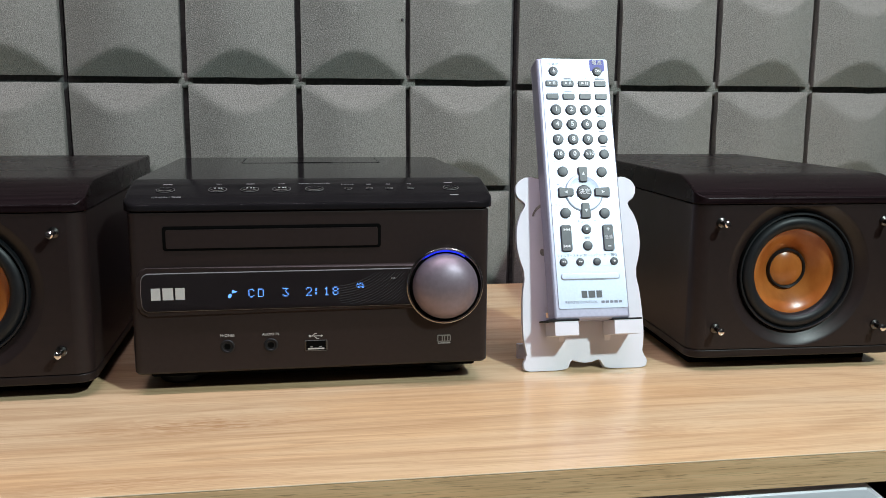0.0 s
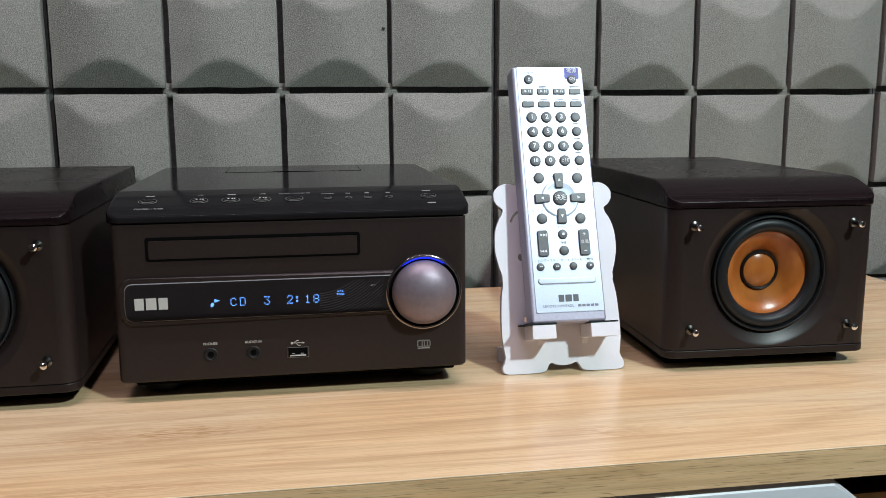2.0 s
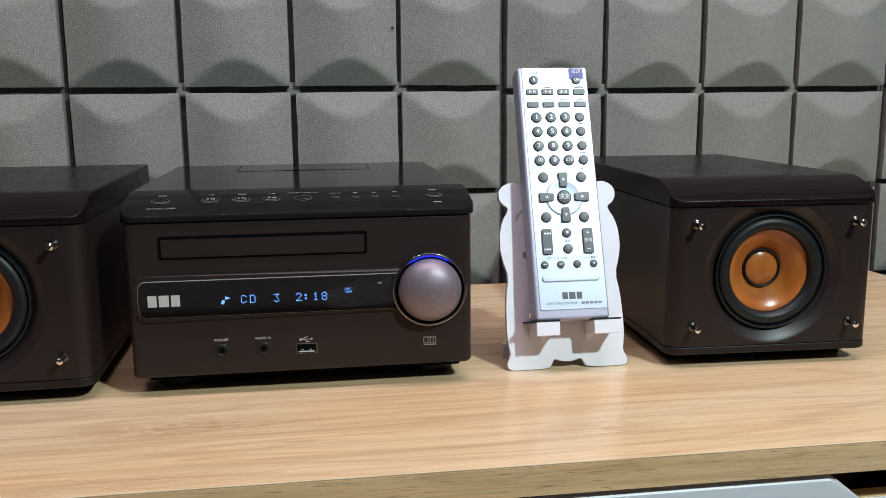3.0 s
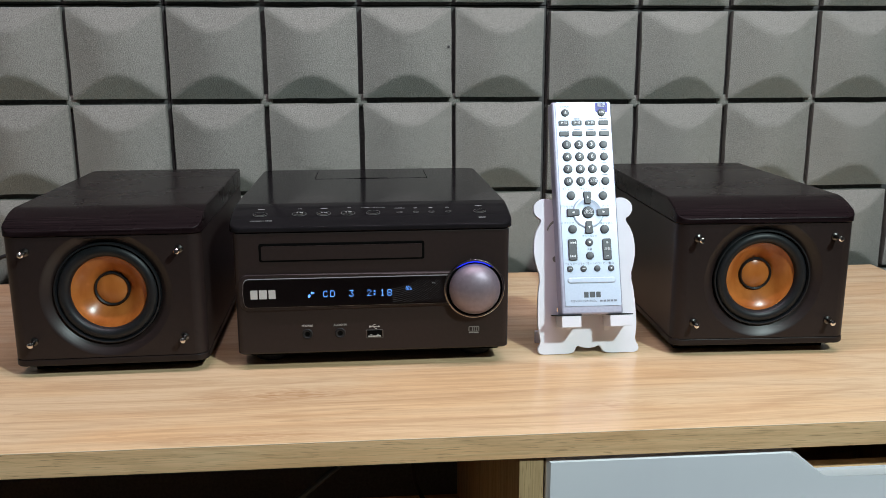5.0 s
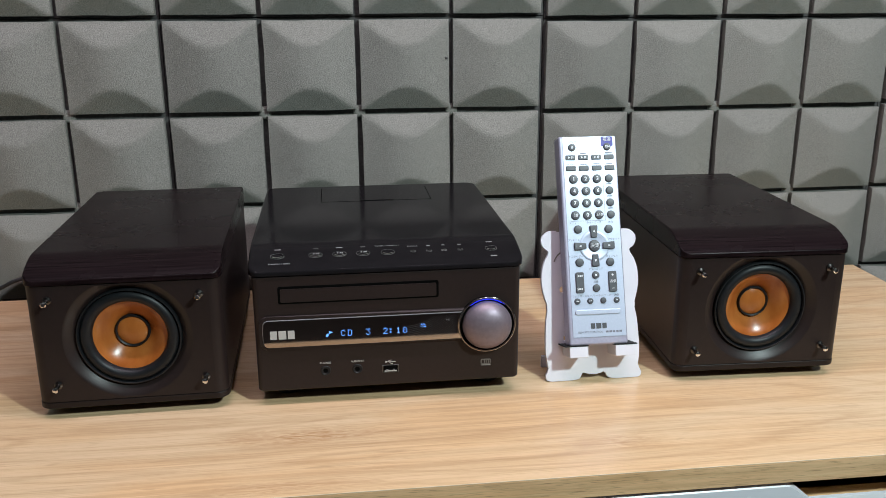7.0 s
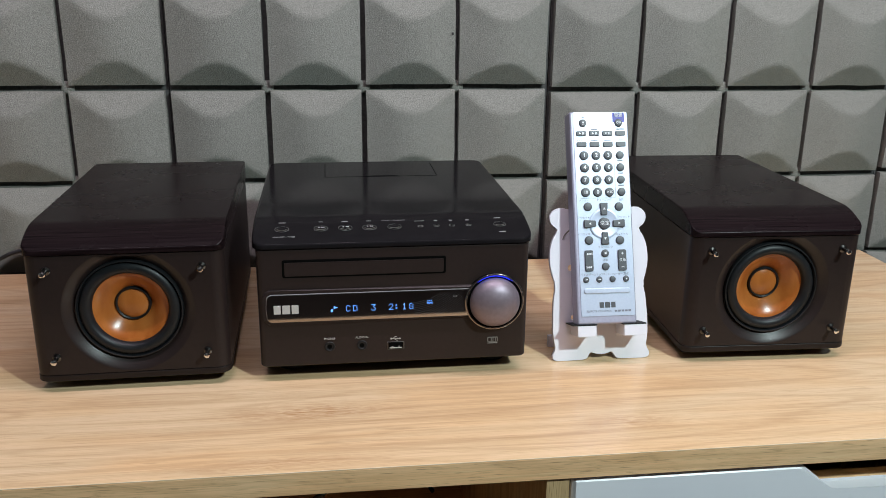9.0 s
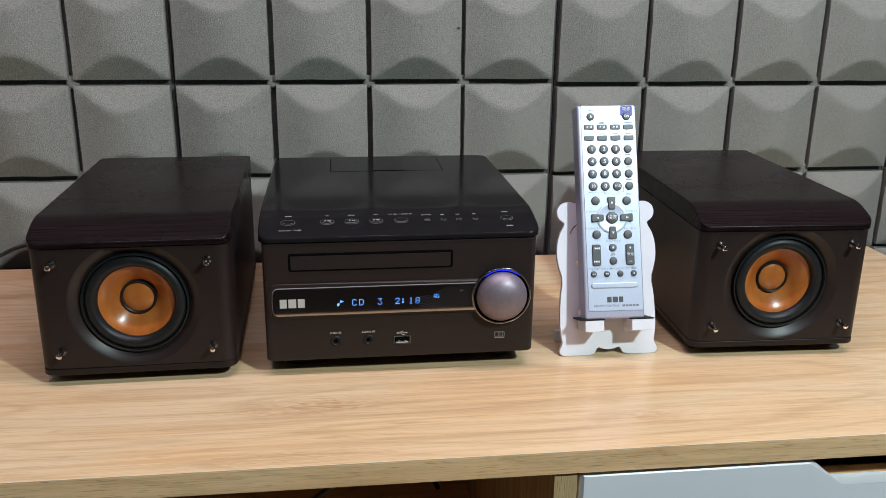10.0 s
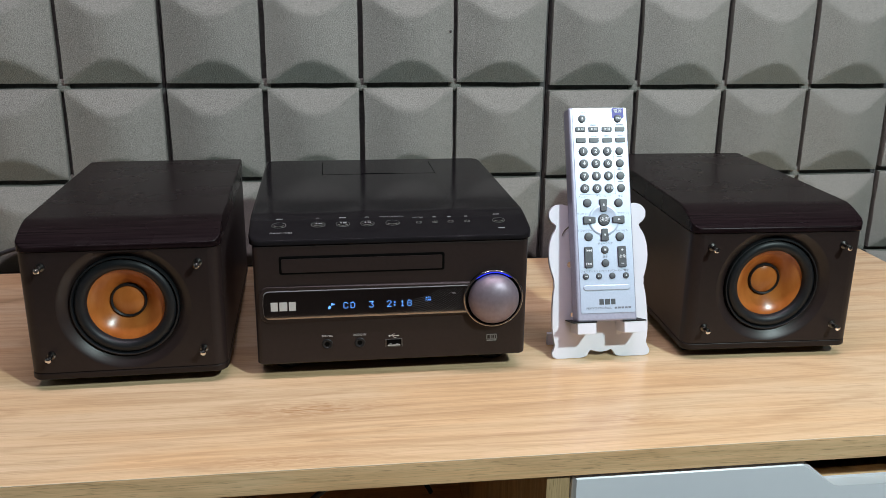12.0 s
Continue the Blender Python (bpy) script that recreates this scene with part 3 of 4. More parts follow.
# ---- the receiver ----
unit = thing("cd_receiver", pose(0.0033, 0.5850, 0, 0, 0, 0.3), "dark brown compact CD receiver with blue display and silver knob", "CD receiver")
UH, UD = 0.1212, 0.286
bm = rounded_board(rounded_rows(UH, UD, 0.006, 0.0148, lambda y: 0.1244), 0.0006, 0.0014, 2)
part("housing", bm, BROWN_METAL, unit, "satin dark brown metal housing")
unit_top = lambda y: 0.1307 + 0.0121 * (1 - (1 - min(max(y, 0) / 0.052, 1.0)) ** 1.5)
bm = rounded_board(rounded_rows(UH + 0.0029, UD + 0.0015, 0.011, 0.1254, unit_top, 0.012, extra=[0.015, 0.018, 0.022, 0.027, 0.032, 0.037, 0.042, 0.046, 0.050, 0.1, 0.2]), 0.0026, shift=-0.0008)
part("top_cover", bm, GLOSS_BLACK, unit, "glossy black top cover")
# Dark strip painted as the shade in the seam below the cover.
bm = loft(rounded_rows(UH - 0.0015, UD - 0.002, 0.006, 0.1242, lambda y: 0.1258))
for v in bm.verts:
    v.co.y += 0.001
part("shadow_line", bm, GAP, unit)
# Shade beneath the receiver, given to the undertray as colour.
part("undertray", block(-UH + 0.008, UH - 0.006, 0.016, UD - 0.01, 0.0078, 0.0155, 0.002), GAP, unit, "recessed underside, near-black to stand for the shade under the receiver")
for fx in (-0.095, 0.095):
    for fy in (0.040, UD - 0.03):
        part("foot", lathe([(0.0, 0.0), (0.014, 0.0), (0.0155, 0.0015), (0.0155, 0.0085), (0.0, 0.0085)], 28, "z", at=(fx, fy, 0)), RUBBER, unit, "round black foot")

# disc tray
part("tray_gap", prism(ring_points(0.1440, 0.0164, 0.0020, cx=-0.0268, cz=0.1074), -0.0003, 0.002), GAP, unit)
bm = prism(ring_points(0.1398, 0.0124, 0.0012, cx=-0.0268, cz=0.1070), -0.0009, 0.001)
bmesh.ops.bevel(bm, geom=[e for e in bm.edges if e.verts[0].co.y < -0.001 and e.verts[1].co.y < -0.001], offset=0.0004, segments=2, profile=0.5, affect="EDGES")
part("disc_tray", bm, BROWN_METAL, unit, "closed disc tray flap")


def band_outline(x0, x1, z0, z1, r):
    """A band with a bulged left end."""
    pts = [(x1, z0), (x1, z1)]
    pts += [(x0 + r - r * math.sin(radians(a)), z1 - r + r * math.cos(radians(a))) for a in range(0, 91, 15)]
    pts.append((x0 - 0.0006, (z0 + z1) / 2))
    pts += [(x0 + r - r * math.cos(radians(a)), z0 + r - r * math.sin(radians(a))) for a in range(0, 91, 15)]
    return pts


bm = prism(band_outline(-0.1165, 0.078, 0.0555, 0.0880, 0.006), -0.0016, 0.001)
bmesh.ops.bevel(bm, geom=[e for e in bm.edges if e.verts[0].co.y < -0.001 and e.verts[1].co.y < -0.001], offset=0.0022, segments=3, profile=0.5, affect="EDGES")
part("display_bezel", bm, BROWN_METAL, unit, "raised brown band round the display")
trim = part("display_trim", prism(band_outline(-0.1136, 0.074, 0.0586, 0.0846, 0.0050), -0.0024, 0.0), PRINT_DIM, unit, "thin silver outline")
glass = part("display_window", prism(band_outline(-0.1131, 0.074, -0.0126, 0.0126, 0.0046), -0.0029, 0.0), SMOKED, unit, "smoked glossy display window", pose(0, 0, 0.0716, 0.2, 0, 0))
ON_GLASS = Matrix.Translation((0, 0, -0.0716))

DOTS = {
    "C": ("01110", "10001", "10000", "10000", "10000", "10001", "01110"),
    "D": ("11110", "10001", "10001", "10001", "10001", "10001", "11110"),
    "3": ("11111", "00010", "00100", "00010", "00001", "10001", "01110"),
    "2": ("01110", "10001", "00001", "00010", "00100", "01000", "11111"),
    "1": ("00100", "01100", "00100", "00100", "00100", "00100", "01110"),
    "8": ("01110", "10001", "10001", "01110", "10001", "10001", "01110"),
    ":": ("00000", "01100", "01100", "00000", "01100", "01100", "00000"),
}
STEP = 0.00081
for ch, cx in (("C", -0.0424), ("D", -0.0362), ("3", -0.0198), ("2", -0.0042), (":", 0.0010), ("1", 0.0078), ("8", 0.0138)):
    bm = bmesh.new()
    for r, line in enumerate(DOTS[ch]):
        for c, on in enumerate(line):
            if on == "1":
                x, z = cx + (c - 2) * STEP, 0.0700 + (3 - r) * STEP * 1.06
                block(x - 0.00029, x + 0.00029, -0.00306, -0.0028, z - 0.00031, z + 0.00031, bm=bm)
    part("display_digit", bm, BLUE_GLOW, glass, "glowing blue dot-matrix character", ON_GLASS)
note = bmesh.new()
prism([(-0.0566 + 0.0012 * math.cos(a * 0.52), 0.0684 + 0.0015 * math.sin(a * 0.52) + 0.0005 * math.cos(a * 0.52)) for a in range(12)], -0.00306, -0.0028, note)
prism([(-0.0550, 0.0700), (-0.0514, 0.0712), (-0.0550, 0.0725)], -0.00306, -0.0028, note)
part("play_mark", note, BLUE_GLOW, glass, "glowing blue play mark", ON_GLASS)
for words, cx, cz, hh, mt in (("A.P.S.", 0.0306, 0.0745, 0.0014, BLUE_GLOW), ("TONE", 0.0306, 0.0723, 0.0014, BLUE_GLOW), ("REC", 0.0535, 0.0778, 0.0014, PRINT_DIM)):
    part("lettering", lettering(words, hh, mt), mt, glass, "small lettering on the display", ON_GLASS @ Matrix.Translation((cx, -0.0030, cz)) @ UPRIGHT)
# fine grooves swinging across the window beside the knob
for k in range(17):
    rad = 0.0520 + 0.0017 * k
    pts = [(0.012 + rad * math.cos(radians(a)), 0.1250 + rad * math.sin(radians(a))) for a in range(268, 326, 3)]
    pts = [p for p in pts if 0.0600 < p[1] < 0.0832 and 0.014 < p[0] < 0.062]
    if len(pts) > 2:
        part("groove_line", prism(pts + [(x, z + 0.00016) for x, z in pts[::-1]], -0.00296, -0.0028), GROOVE, glass, "", ON_GLASS)
# maker's mark: three plain silver shapes
LX, LZ = -0.0965, 0.0707
for pts in ([(-0.0108, -0.0040), (-0.0048, -0.0040), (-0.0048, 0.0040), (-0.0108, 0.0040)],
            [(-0.0034, 0.0040), (0.0034, 0.0040), (0.0034, -0.0040), (-0.0034, -0.0040)],
            [(0.0048, -0.0040), (0.0108, -0.0040), (0.0108, 0.0040), (0.0048, 0.0040)]):
    part("makers_mark", prism([(LX + x, LZ + z) for x, z in pts], -0.0032, -0.0028), PRINT, glass, "plain silver mark", ON_GLASS)

# volume knob
KX, KZ = 0.0895, 0.0717
knob = part("volume_knob", lathe([(0.0228, -0.0030), (0.0228, -0.0062), (0.0224, -0.0080), (0.0205, -0.0115), (0.0172, -0.0146), (0.0130, -0.0168), (0.0080, -0.0181), (0.0035, -0.0186), (0.0, -0.0187)],
                                 64, at=(KX, 0, KZ)), KNOB, unit, "satin silver domed knob")
part("knob_well", lathe([(0.0262, 0.001), (0.0262, -0.0032), (0.0, -0.0032)], 64, at=(KX, 0, KZ)), GAP, unit)
part("knob_ring", lathe(torus_profile(0.0260, 0.0010, -0.0042, 12), 72, at=(KX, 0, KZ)), SMOKY_CHROME, unit, "polished chrome ring")
glow = bmesh.new()
arc = [(KX + r * math.cos(radians(a)), KZ + r * math.sin(radians(a))) for r, ang in ((0.0249, range(56, 125, 4)), (0.0239, range(124, 55, -4))) for a in ang]
prism(arc, -0.0036, -0.0031, glow)
ends = [(math.cos(radians(a)), math.sin(radians(a))) for a in range(50, 131, 5)]
for (c0, s0), (c1, s1) in zip(ends, ends[1:]):
    glow.faces.new([glow.verts.new((KX + 0.0248 * c, y, KZ + 0.0248 * q)) for c, q, y in ((c0, s0, -0.0037), (c1, s1, -0.0037), (c1, s1, -0.0054), (c0, s0, -0.0054))])
part("glow_strip", glow, RING_GLOW, unit, "blue light round the top of the knob")

# sockets
for sx, words in ((-0.0595, "PHONES"), (-0.0305, "AUDIO IN")):
    jack = part("socket", lathe([(0.0048, 0.0005), (0.0048, -0.0006), (0.0043, -0.0010), (0.0034, -0.0010), (0.0030, -0.0004), (0.0021, -0.00035)], 28, at=(sx, 0, 0.0327)),
                RUBBER, unit, "round black headphone socket")
    part("hole", lathe([(0.0021, -0.0003), (0.0, -0.0002)], 20, at=(sx, 0, 0.0327)), GAP, jack)
    part("lettering", lettering(words, 0.0018, PRINT), PRINT, unit, "small silver lettering", Matrix.Translation((sx, -0.0002, 0.0403)) @ UPRIGHT)
usb = part("usb_port", prism(ring_points(0.0154, 0.0074, 0.0006, cx=0.0, cz=0.0312), -0.0004, 0.002), PRINT_FAINT, unit, "metal-rimmed USB port")
part("opening", prism(ring_points(0.0148, 0.0067, 0.0004, cx=0.0, cz=0.0313), -0.0007, 0.001), GAP, usb)
part("contact_strip", block(-0.0056, 0.0056, -0.0010, 0.0, 0.0287, 0.0296), PRINT, usb, "bright metal contact strip")
for tx in (-0.0030, 0.0030):
    part("contact_spring", block(tx - 0.0009, tx + 0.0009, -0.0010, 0.0, 0.0302, 0.0308), PRINT_DIM, usb)
for tx in (-0.0070, 0.0070):
    part("port_side", block(tx - 0.0003, tx + 0.0003, -0.0010, 0.0, 0.0286, 0.0344), DARK_METAL, usb)
sign = bmesh.new()
block(-0.0040, 0.0036, -0.0003, 0.0003, 0.0390, 0.0394, bm=sign)
prism([(0.0034, 0.0384), (0.0048, 0.0392), (0.0034, 0.0400)], -0.0003, 0.0003, sign)
prism([(-0.0040 + 0.0009 * math.cos(a * 0.6283), 0.0392 + 0.0009 * math.sin(a * 0.6283)) for a in range(10)], -0.00032, 0.0003, sign)
prism([(-0.0022, 0.0393), (-0.0006, 0.0406), (0.0010, 0.0406), (0.0010, 0.0410), (-0.0008, 0.0410), (-0.0026, 0.0395)], -0.00034, 0.0003, sign)
prism([(-0.0008, 0.0390), (0.0006, 0.0376), (0.0022, 0.0376), (0.0022, 0.0372), (0.0004, 0.0372), (-0.0012, 0.0388)], -0.00034, 0.0003, sign)
part("usb_sign", sign, PRINT, unit, "small silver trident sign", Matrix.Translation((0, 0, -0.0012)))
disc = bmesh.new()
prism(ring_points(0.0098, 0.0052, 0.0012, cx=0.0895, cz=0.0330), -0.0002, 0.0003, disc)
part("format_mark", disc, PRINT_FAINT, unit, "small grey format mark")
mark = bmesh.new()
for k, (a, b) in enumerate(((-0.0040, -0.0016), (-0.0008, 0.0), (0.0008, 0.0022), (0.0030, 0.0041))):
    block(0.0895 + a, 0.0895 + b, -0.0004, 0.0, 0.0313, 0.0347, bm=mark)
part("format_mark_bars", mark, BROWN_METAL, unit)
part("format_mark_line", block(0.0850, 0.0940, -0.0003, 0.0, 0.0292, 0.0299), PRINT_DIM, unit)

# keys on the top
TILT_TOP = math.degrees(math.atan2(unit_top(0.024) - unit_top(0.012), 0.012))
KY = 0.0205
for kx, rx, words in ((-0.0985, 0.0062, ""), (-0.0643, 0.0062, "CD"), (-0.0428, 0.0062, ""), (-0.0213, 0.0062, "USB"), (0.0010, 0.0062, "TUNER / AUDIO IN"),
                      (0.0245, 0.0025, "DIMMER"), (0.0392, 0.0025, ""), (0.0530, 0.0025, ""), (0.0682, 0.0025, ""), (0.0968, 0.0056, "")):
    m = pose(kx, KY, unit_top(KY) - 0.0003, TILT_TOP, 0, 0)
    key = part("top_key", lathe([(rx, 0.0), (rx, 0.0008), (rx * 0.93, 0.0012), (rx * 0.86, 0.0008), (rx * 0.80, 0.0006), (rx * 0.55, 0.0013), (0.0, 0.0017)], 28, "z"), GLOSS_BLACK, unit,
               "glossy black push key", m @ Matrix.Diagonal((1, 0.72, 1, 1)))
    part("key_rim", lathe(torus_profile(rx * 0.98, 0.00022, 0.00095, 6), 32, "z"), PRINT_FAINT, key, "thin grey rim")
    if rx > 0.004:
        # The key's shine, laid on as a chrome crescent.
        bm = bmesh.new()
        arc = [(rx * q * math.cos(radians(a)), rx * q * math.sin(radians(a))) for q, ang in ((0.80, range(200, 341, 14)), (0.62, range(340, 199, -14))) for a in ang]
        slab(arc, 0.0010, 0.00155, bm)
        part("key_shine", bm, CHROME, key, "bright crescent, the key's shine modelled as a shape")
        for dx in ((-0.0022, 0.0004, 0.0020) if kx in (-0.0643, -0.0428, -0.0213) else ()):
            part("key_mark", block(dx, dx + 0.0011, 0.0004, 0.0022, 0.0012, 0.00168), PRINT, key)
    else:
        # Small keys get their shine as a chrome half-moon.
        bm = bmesh.new()
        slab([(rx * 0.8 * math.cos(radians(a)), rx * 0.5 * math.sin(radians(a))) for a in range(180, 361, 20)], 0.0008, 0.0015, bm)
        part("key_shine", bm, CHROME, key, "bright crescent, the key's shine modelled as a shape")
    ly = KY + (0.0120 if rx > 0.004 else 0.0095)
    spot = pose(kx, ly, unit_top(ly) + 0.00005, TILT_TOP * 0.8, 0, 0)
    if words:
        part("lettering", lettering(words, 0.0018, PRINT_DIM), PRINT_DIM, unit, "small grey lettering", spot)
    else:
        w = 0.0030 if rx > 0.004 else 0.0016
        part("printed_bar", block(-w, w, -0.0006, 0.0006, -0.0002, 0.00012), PRINT_DIM, unit, "", spot)
part("lettering", lettering("STANDBY / TIMER", 0.0017, PRINT_DIM), PRINT_DIM, unit, "small grey lettering", pose(-0.0965, 0.0090, unit_top(0.009) + 0.0001, TILT_TOP * 1.4, 0, 0))
part("printed_bar", block(-0.003, 0.003, -0.0006, 0.0006, -0.0002, 0.00012), PRINT_DIM, unit, "", pose(0.0975, 0.0090, unit_top(0.009) + 0.0001, TILT_TOP * 1.4, 0, 0))
TZ = unit_top(0.2)
part("dock_gap", block(-0.0605, 0.0625, 0.2042, 0.2720, TZ - 0.001, TZ + 0.00012), GAP, unit)
lid = part("dock_lid", block(-0.0596, 0.0616, 0.2045, 0.2714, TZ - 0.001, TZ + 0.00025), GLOSS_BLACK, unit, "glossy black dock lid")
part("finger_notch", slab([(0.001 + 0.019 * math.cos(radians(a)), 0.2048 + 0.0024 * math.sin(radians(a))) for a in range(0, 181, 12)], TZ, TZ + 0.0004), GAP, lid)

# ---- phone stand ----
SX = 0.2035
stand = thing("remote_stand", pose(SX, 0.6010, 0, -16.7, 0, 0), "white-painted cut-out wooden stand holding the remote control", "stand")
HALF = [(0.0, 0.0056), (0.006, 0.0063), (0.0103, 0.0082), (0.0126, 0.0050), (0.0158, 0.0012), (0.031, 0.0006), (0.0445, 0.0008), (0.0480, 0.0034), (0.0474, 0.0080), (0.0450, 0.0118),
        (0.0460, 0.0190), (0.0470, 0.0290), (0.0467, 0.0450), (0.0456, 0.0600), (0.0437, 0.0728), (0.0466, 0.0840), (0.0486, 0.0955), (0.0479, 0.1085), (0.0448, 0.1185), (0.0402, 0.1266),
        (0.0446, 0.1300), (0.0478, 0.1365), (0.0462, 0.1425), (0.0412, 0.1467), (0.0340, 0.1475), (0.0270, 0.1455), (0.0, 0.1450)]
right = [(p.x, p.y) for p in smooth_line([(*q, 0) for q in HALF], 4)]
outline = right + [(-x, z) for x, z in right[-2:0:-1]]
bm = prism(outline, 0.0, 0.0048)
bmesh.ops.bevel(bm, geom=[e for e in bm.edges if abs(e.verts[0].co.y - e.verts[1].co.y) < 1e-6], offset=0.0005, segments=1, affect="EDGES")
brow = [(-0.0215 + r * math.cos(radians(a)), 0.1135 + r * math.sin(radians(a))) for r, ang in ((0.0150, range(165, 96, -10)), (0.0128, range(105, 166, 10))) for a in ang]
plate = carved(bm, [prism(brow, -0.01, 0.02), lathe([(0.0, -0.01), (0.0030, -0.01), (0.0030, 0.02), (0.0, 0.02)], 24, at=(-0.0282, 0, 0.0898)),
                    block(-0.0290, -0.0240, -0.01, 0.02, 0.0400, 0.0440)], "plate", WHITE_MDF)
part("plate", plate, WHITE_MDF, stand, "white board cut in a rounded animal outline")
for x0, x1, fx0, fx1 in ((-0.0300, -0.0120, -0.0345, -0.0115), (0.0148, 0.0352, 0.0138, 0.0360)):
    prong = part("prong", block(x0, x1, -0.0265, 0.0, 0.0257, 0.0362, 0.0006), WHITE_MDF, stand, "white ledge prong")
    part("felt_pad", block(fx0, fx1, -0.0268, -0.0003, 0.0363, 0.0374), FELT, prong, "black felt pad")
brace = [(0.0, 0.012), (0.0, 0.090), (0.010, 0.095), (0.050, 0.030), (0.056, 0.024), (0.046, 0.012)]
part("rear_brace", prism([(-0.0442, -0.0005), (0.0442, -0.0005), (0.0442, 0.012), (-0.0442, 0.012)], 0.0230, 0.0276), WHITE_MDF, stand, "rear cross foot", pose(0, 0.012, 0.003, 16.7, 0, 0))
for bx in (-0.018, 0.018):
    bm = prism([(y, z) for y, z in brace], -0.0022, 0.0022)
    part("strut", bm, WHITE_MDF, stand, "", pose(bx, 0.0050, 0.005, 16.7, 0, 0) @ pose(0, 0, 0, 0, 0, 90) @ Matrix.Diagonal((0.55, 1, 0.9, 1)))

# ---- remote control ----
remote = thing("remote_control", pose(0.2022, 0.5858, 0.0435, 69.3, 0, 0), "silver remote control with dark grey keys leaning on the stand", "remote control")
bm = block(-0.0287, 0.0287, 0.0, 0.2010, -0.0185, -0.0006, 0.0022, 3)
part("shell", bm, SILVER_BODY, remote, "grey plastic shell, tinted lilac for the coloured light on it")
part("face_plate", slab(ring_points(0.0520, 0.1925, 0.0012, cx=0.0012, cz=0.1040), -0.0010, 0.0), SILVER_FACE, remote, "bright silver face plate")
part("power_patch", slab(ring_points(0.0118, 0.0096, 0.0012, cx=0.0190, cz=0.1952), -0.0001, 0.00012), INDIGO, remote, "indigo patch behind the power key")


def round_key(x, y, r, words="", print_h=0.0030, high=0.0016, label=""):
    k = part("key", lathe([(r * 1.04, -0.0004), (r, high * 0.55), (r * 0.86, high * 0.9), (r * 0.55, high), (0.0, high * 1.02)], 28, "z", at=(x, y, 0)), KEY, remote, label)
    if words:
        part("lettering", lettering(words, print_h * 1.15, KEY_PRINT, bold=0.035 if words.isascii() else 0.0), KEY_PRINT, k, "", pose(x, y, high * 1.02 + 0.0001))
    return k


def bar_key(x, y, w, h, high=0.0013, r=0.0008):
    bm = slab(ring_points(w, h, r, cx=x, cz=y), -0.0004, high)
    bmesh.ops.bevel(bm, geom=[e for e in bm.edges if e.verts[0].co.z > high - 1e-6 and e.verts[1].co.z > high - 1e-6], offset=0.0004, segments=2, profile=0.5, affect="EDGES")
    return part("key", bm, KEY, remote)


def glyph(k, polys, z):
    bm = bmesh.new()
    for p in polys:
        slab(p, z - 0.0001, z + 0.00018, bm)
    part("key_sign", bm, KEY_PRINT, k)


def arrow(x, y, s, turn):
    return [(x + s * math.cos(radians(turn + a)), y + s * math.sin(radians(turn + a))) for a in (0, 130, 230)]


def rect(x, y, w, h):
    return [(x - w / 2, y - h / 2), (x + w / 2, y - h / 2), (x + w / 2, y + h / 2), (x - w / 2, y + h / 2)]


def caption(words, x, y, h=0.0019):
    part("lettering", lettering(words, h, FACE_PRINT, 0.00005), FACE_PRINT, remote, "", pose(x, y, 0.0001))


k = round_key(-0.0160, 0.1900, 0.0036)
glyph(k, [arrow(-0.0160, 0.1904, 0.0012, 90), rect(-0.0160, 0.1888, 0.0020, 0.0005)], 0.0017)
k = round_key(0.0188, 0.1900, 0.0036, "ON", 0.0018)
part("lettering", lettering("電源", 0.0028, KEY_PRINT), KEY_PRINT, remote, "white lettering on the indigo patch", pose(0.0190, 0.1972, 0.0003))
for i, x in enumerate((-0.0179, -0.0053, 0.0076, 0.0203)):
    k = bar_key(x, 0.1801, 0.0094, 0.0046)
    if i < 3:
        glyph(k, [arrow(x - 0.0016, 0.1801, 0.0013, 0), rect(x + 0.0010, 0.1801, 0.0006, 0.0022), rect(x + 0.0022, 0.1801, 0.0006, 0.0022)], 0.0013)
    bar_key(x, 0.1697, 0.0094, 0.0046)
for n, (x, y) in enumerate([(x, y) for y in (0.1591, 0.1475, 0.1358, 0.1241) for x in (-0.0161, -0.0044, 0.0072)]):
    round_key(x, y, 0.0042, ("1", "2", "3", "4", "5", "6", "7", "8", "9", "10", "0", "≥10")[n], 0.0030 if n < 9 or n == 10 else 0.0024)
for y in (0.1591, 0.1475, 0.1358, 0.1241):
    round_key(0.0189, y, 0.0038)
for x, y in ((-0.0145, 0.1106), (0.0157, 0.1102), (-0.0147, 0.0789), (0.0153, 0.0784)):
    round_key(x, y, 0.0040)
part("cursor_ring", lathe([(0.0148, -0.0004), (0.0146, 0.0005), (0.0136, 0.0009), (0.0122, 0.0008), (0.0085, 0.0002), (0.0, 0.0002)], 48, "z", at=(0.0007, 0.0944, 0)), SILVER_FACE, remote, "raised silver ring")
round_key(0.0007, 0.0944, 0.0056, "決定", 0.0028, 0.0022)
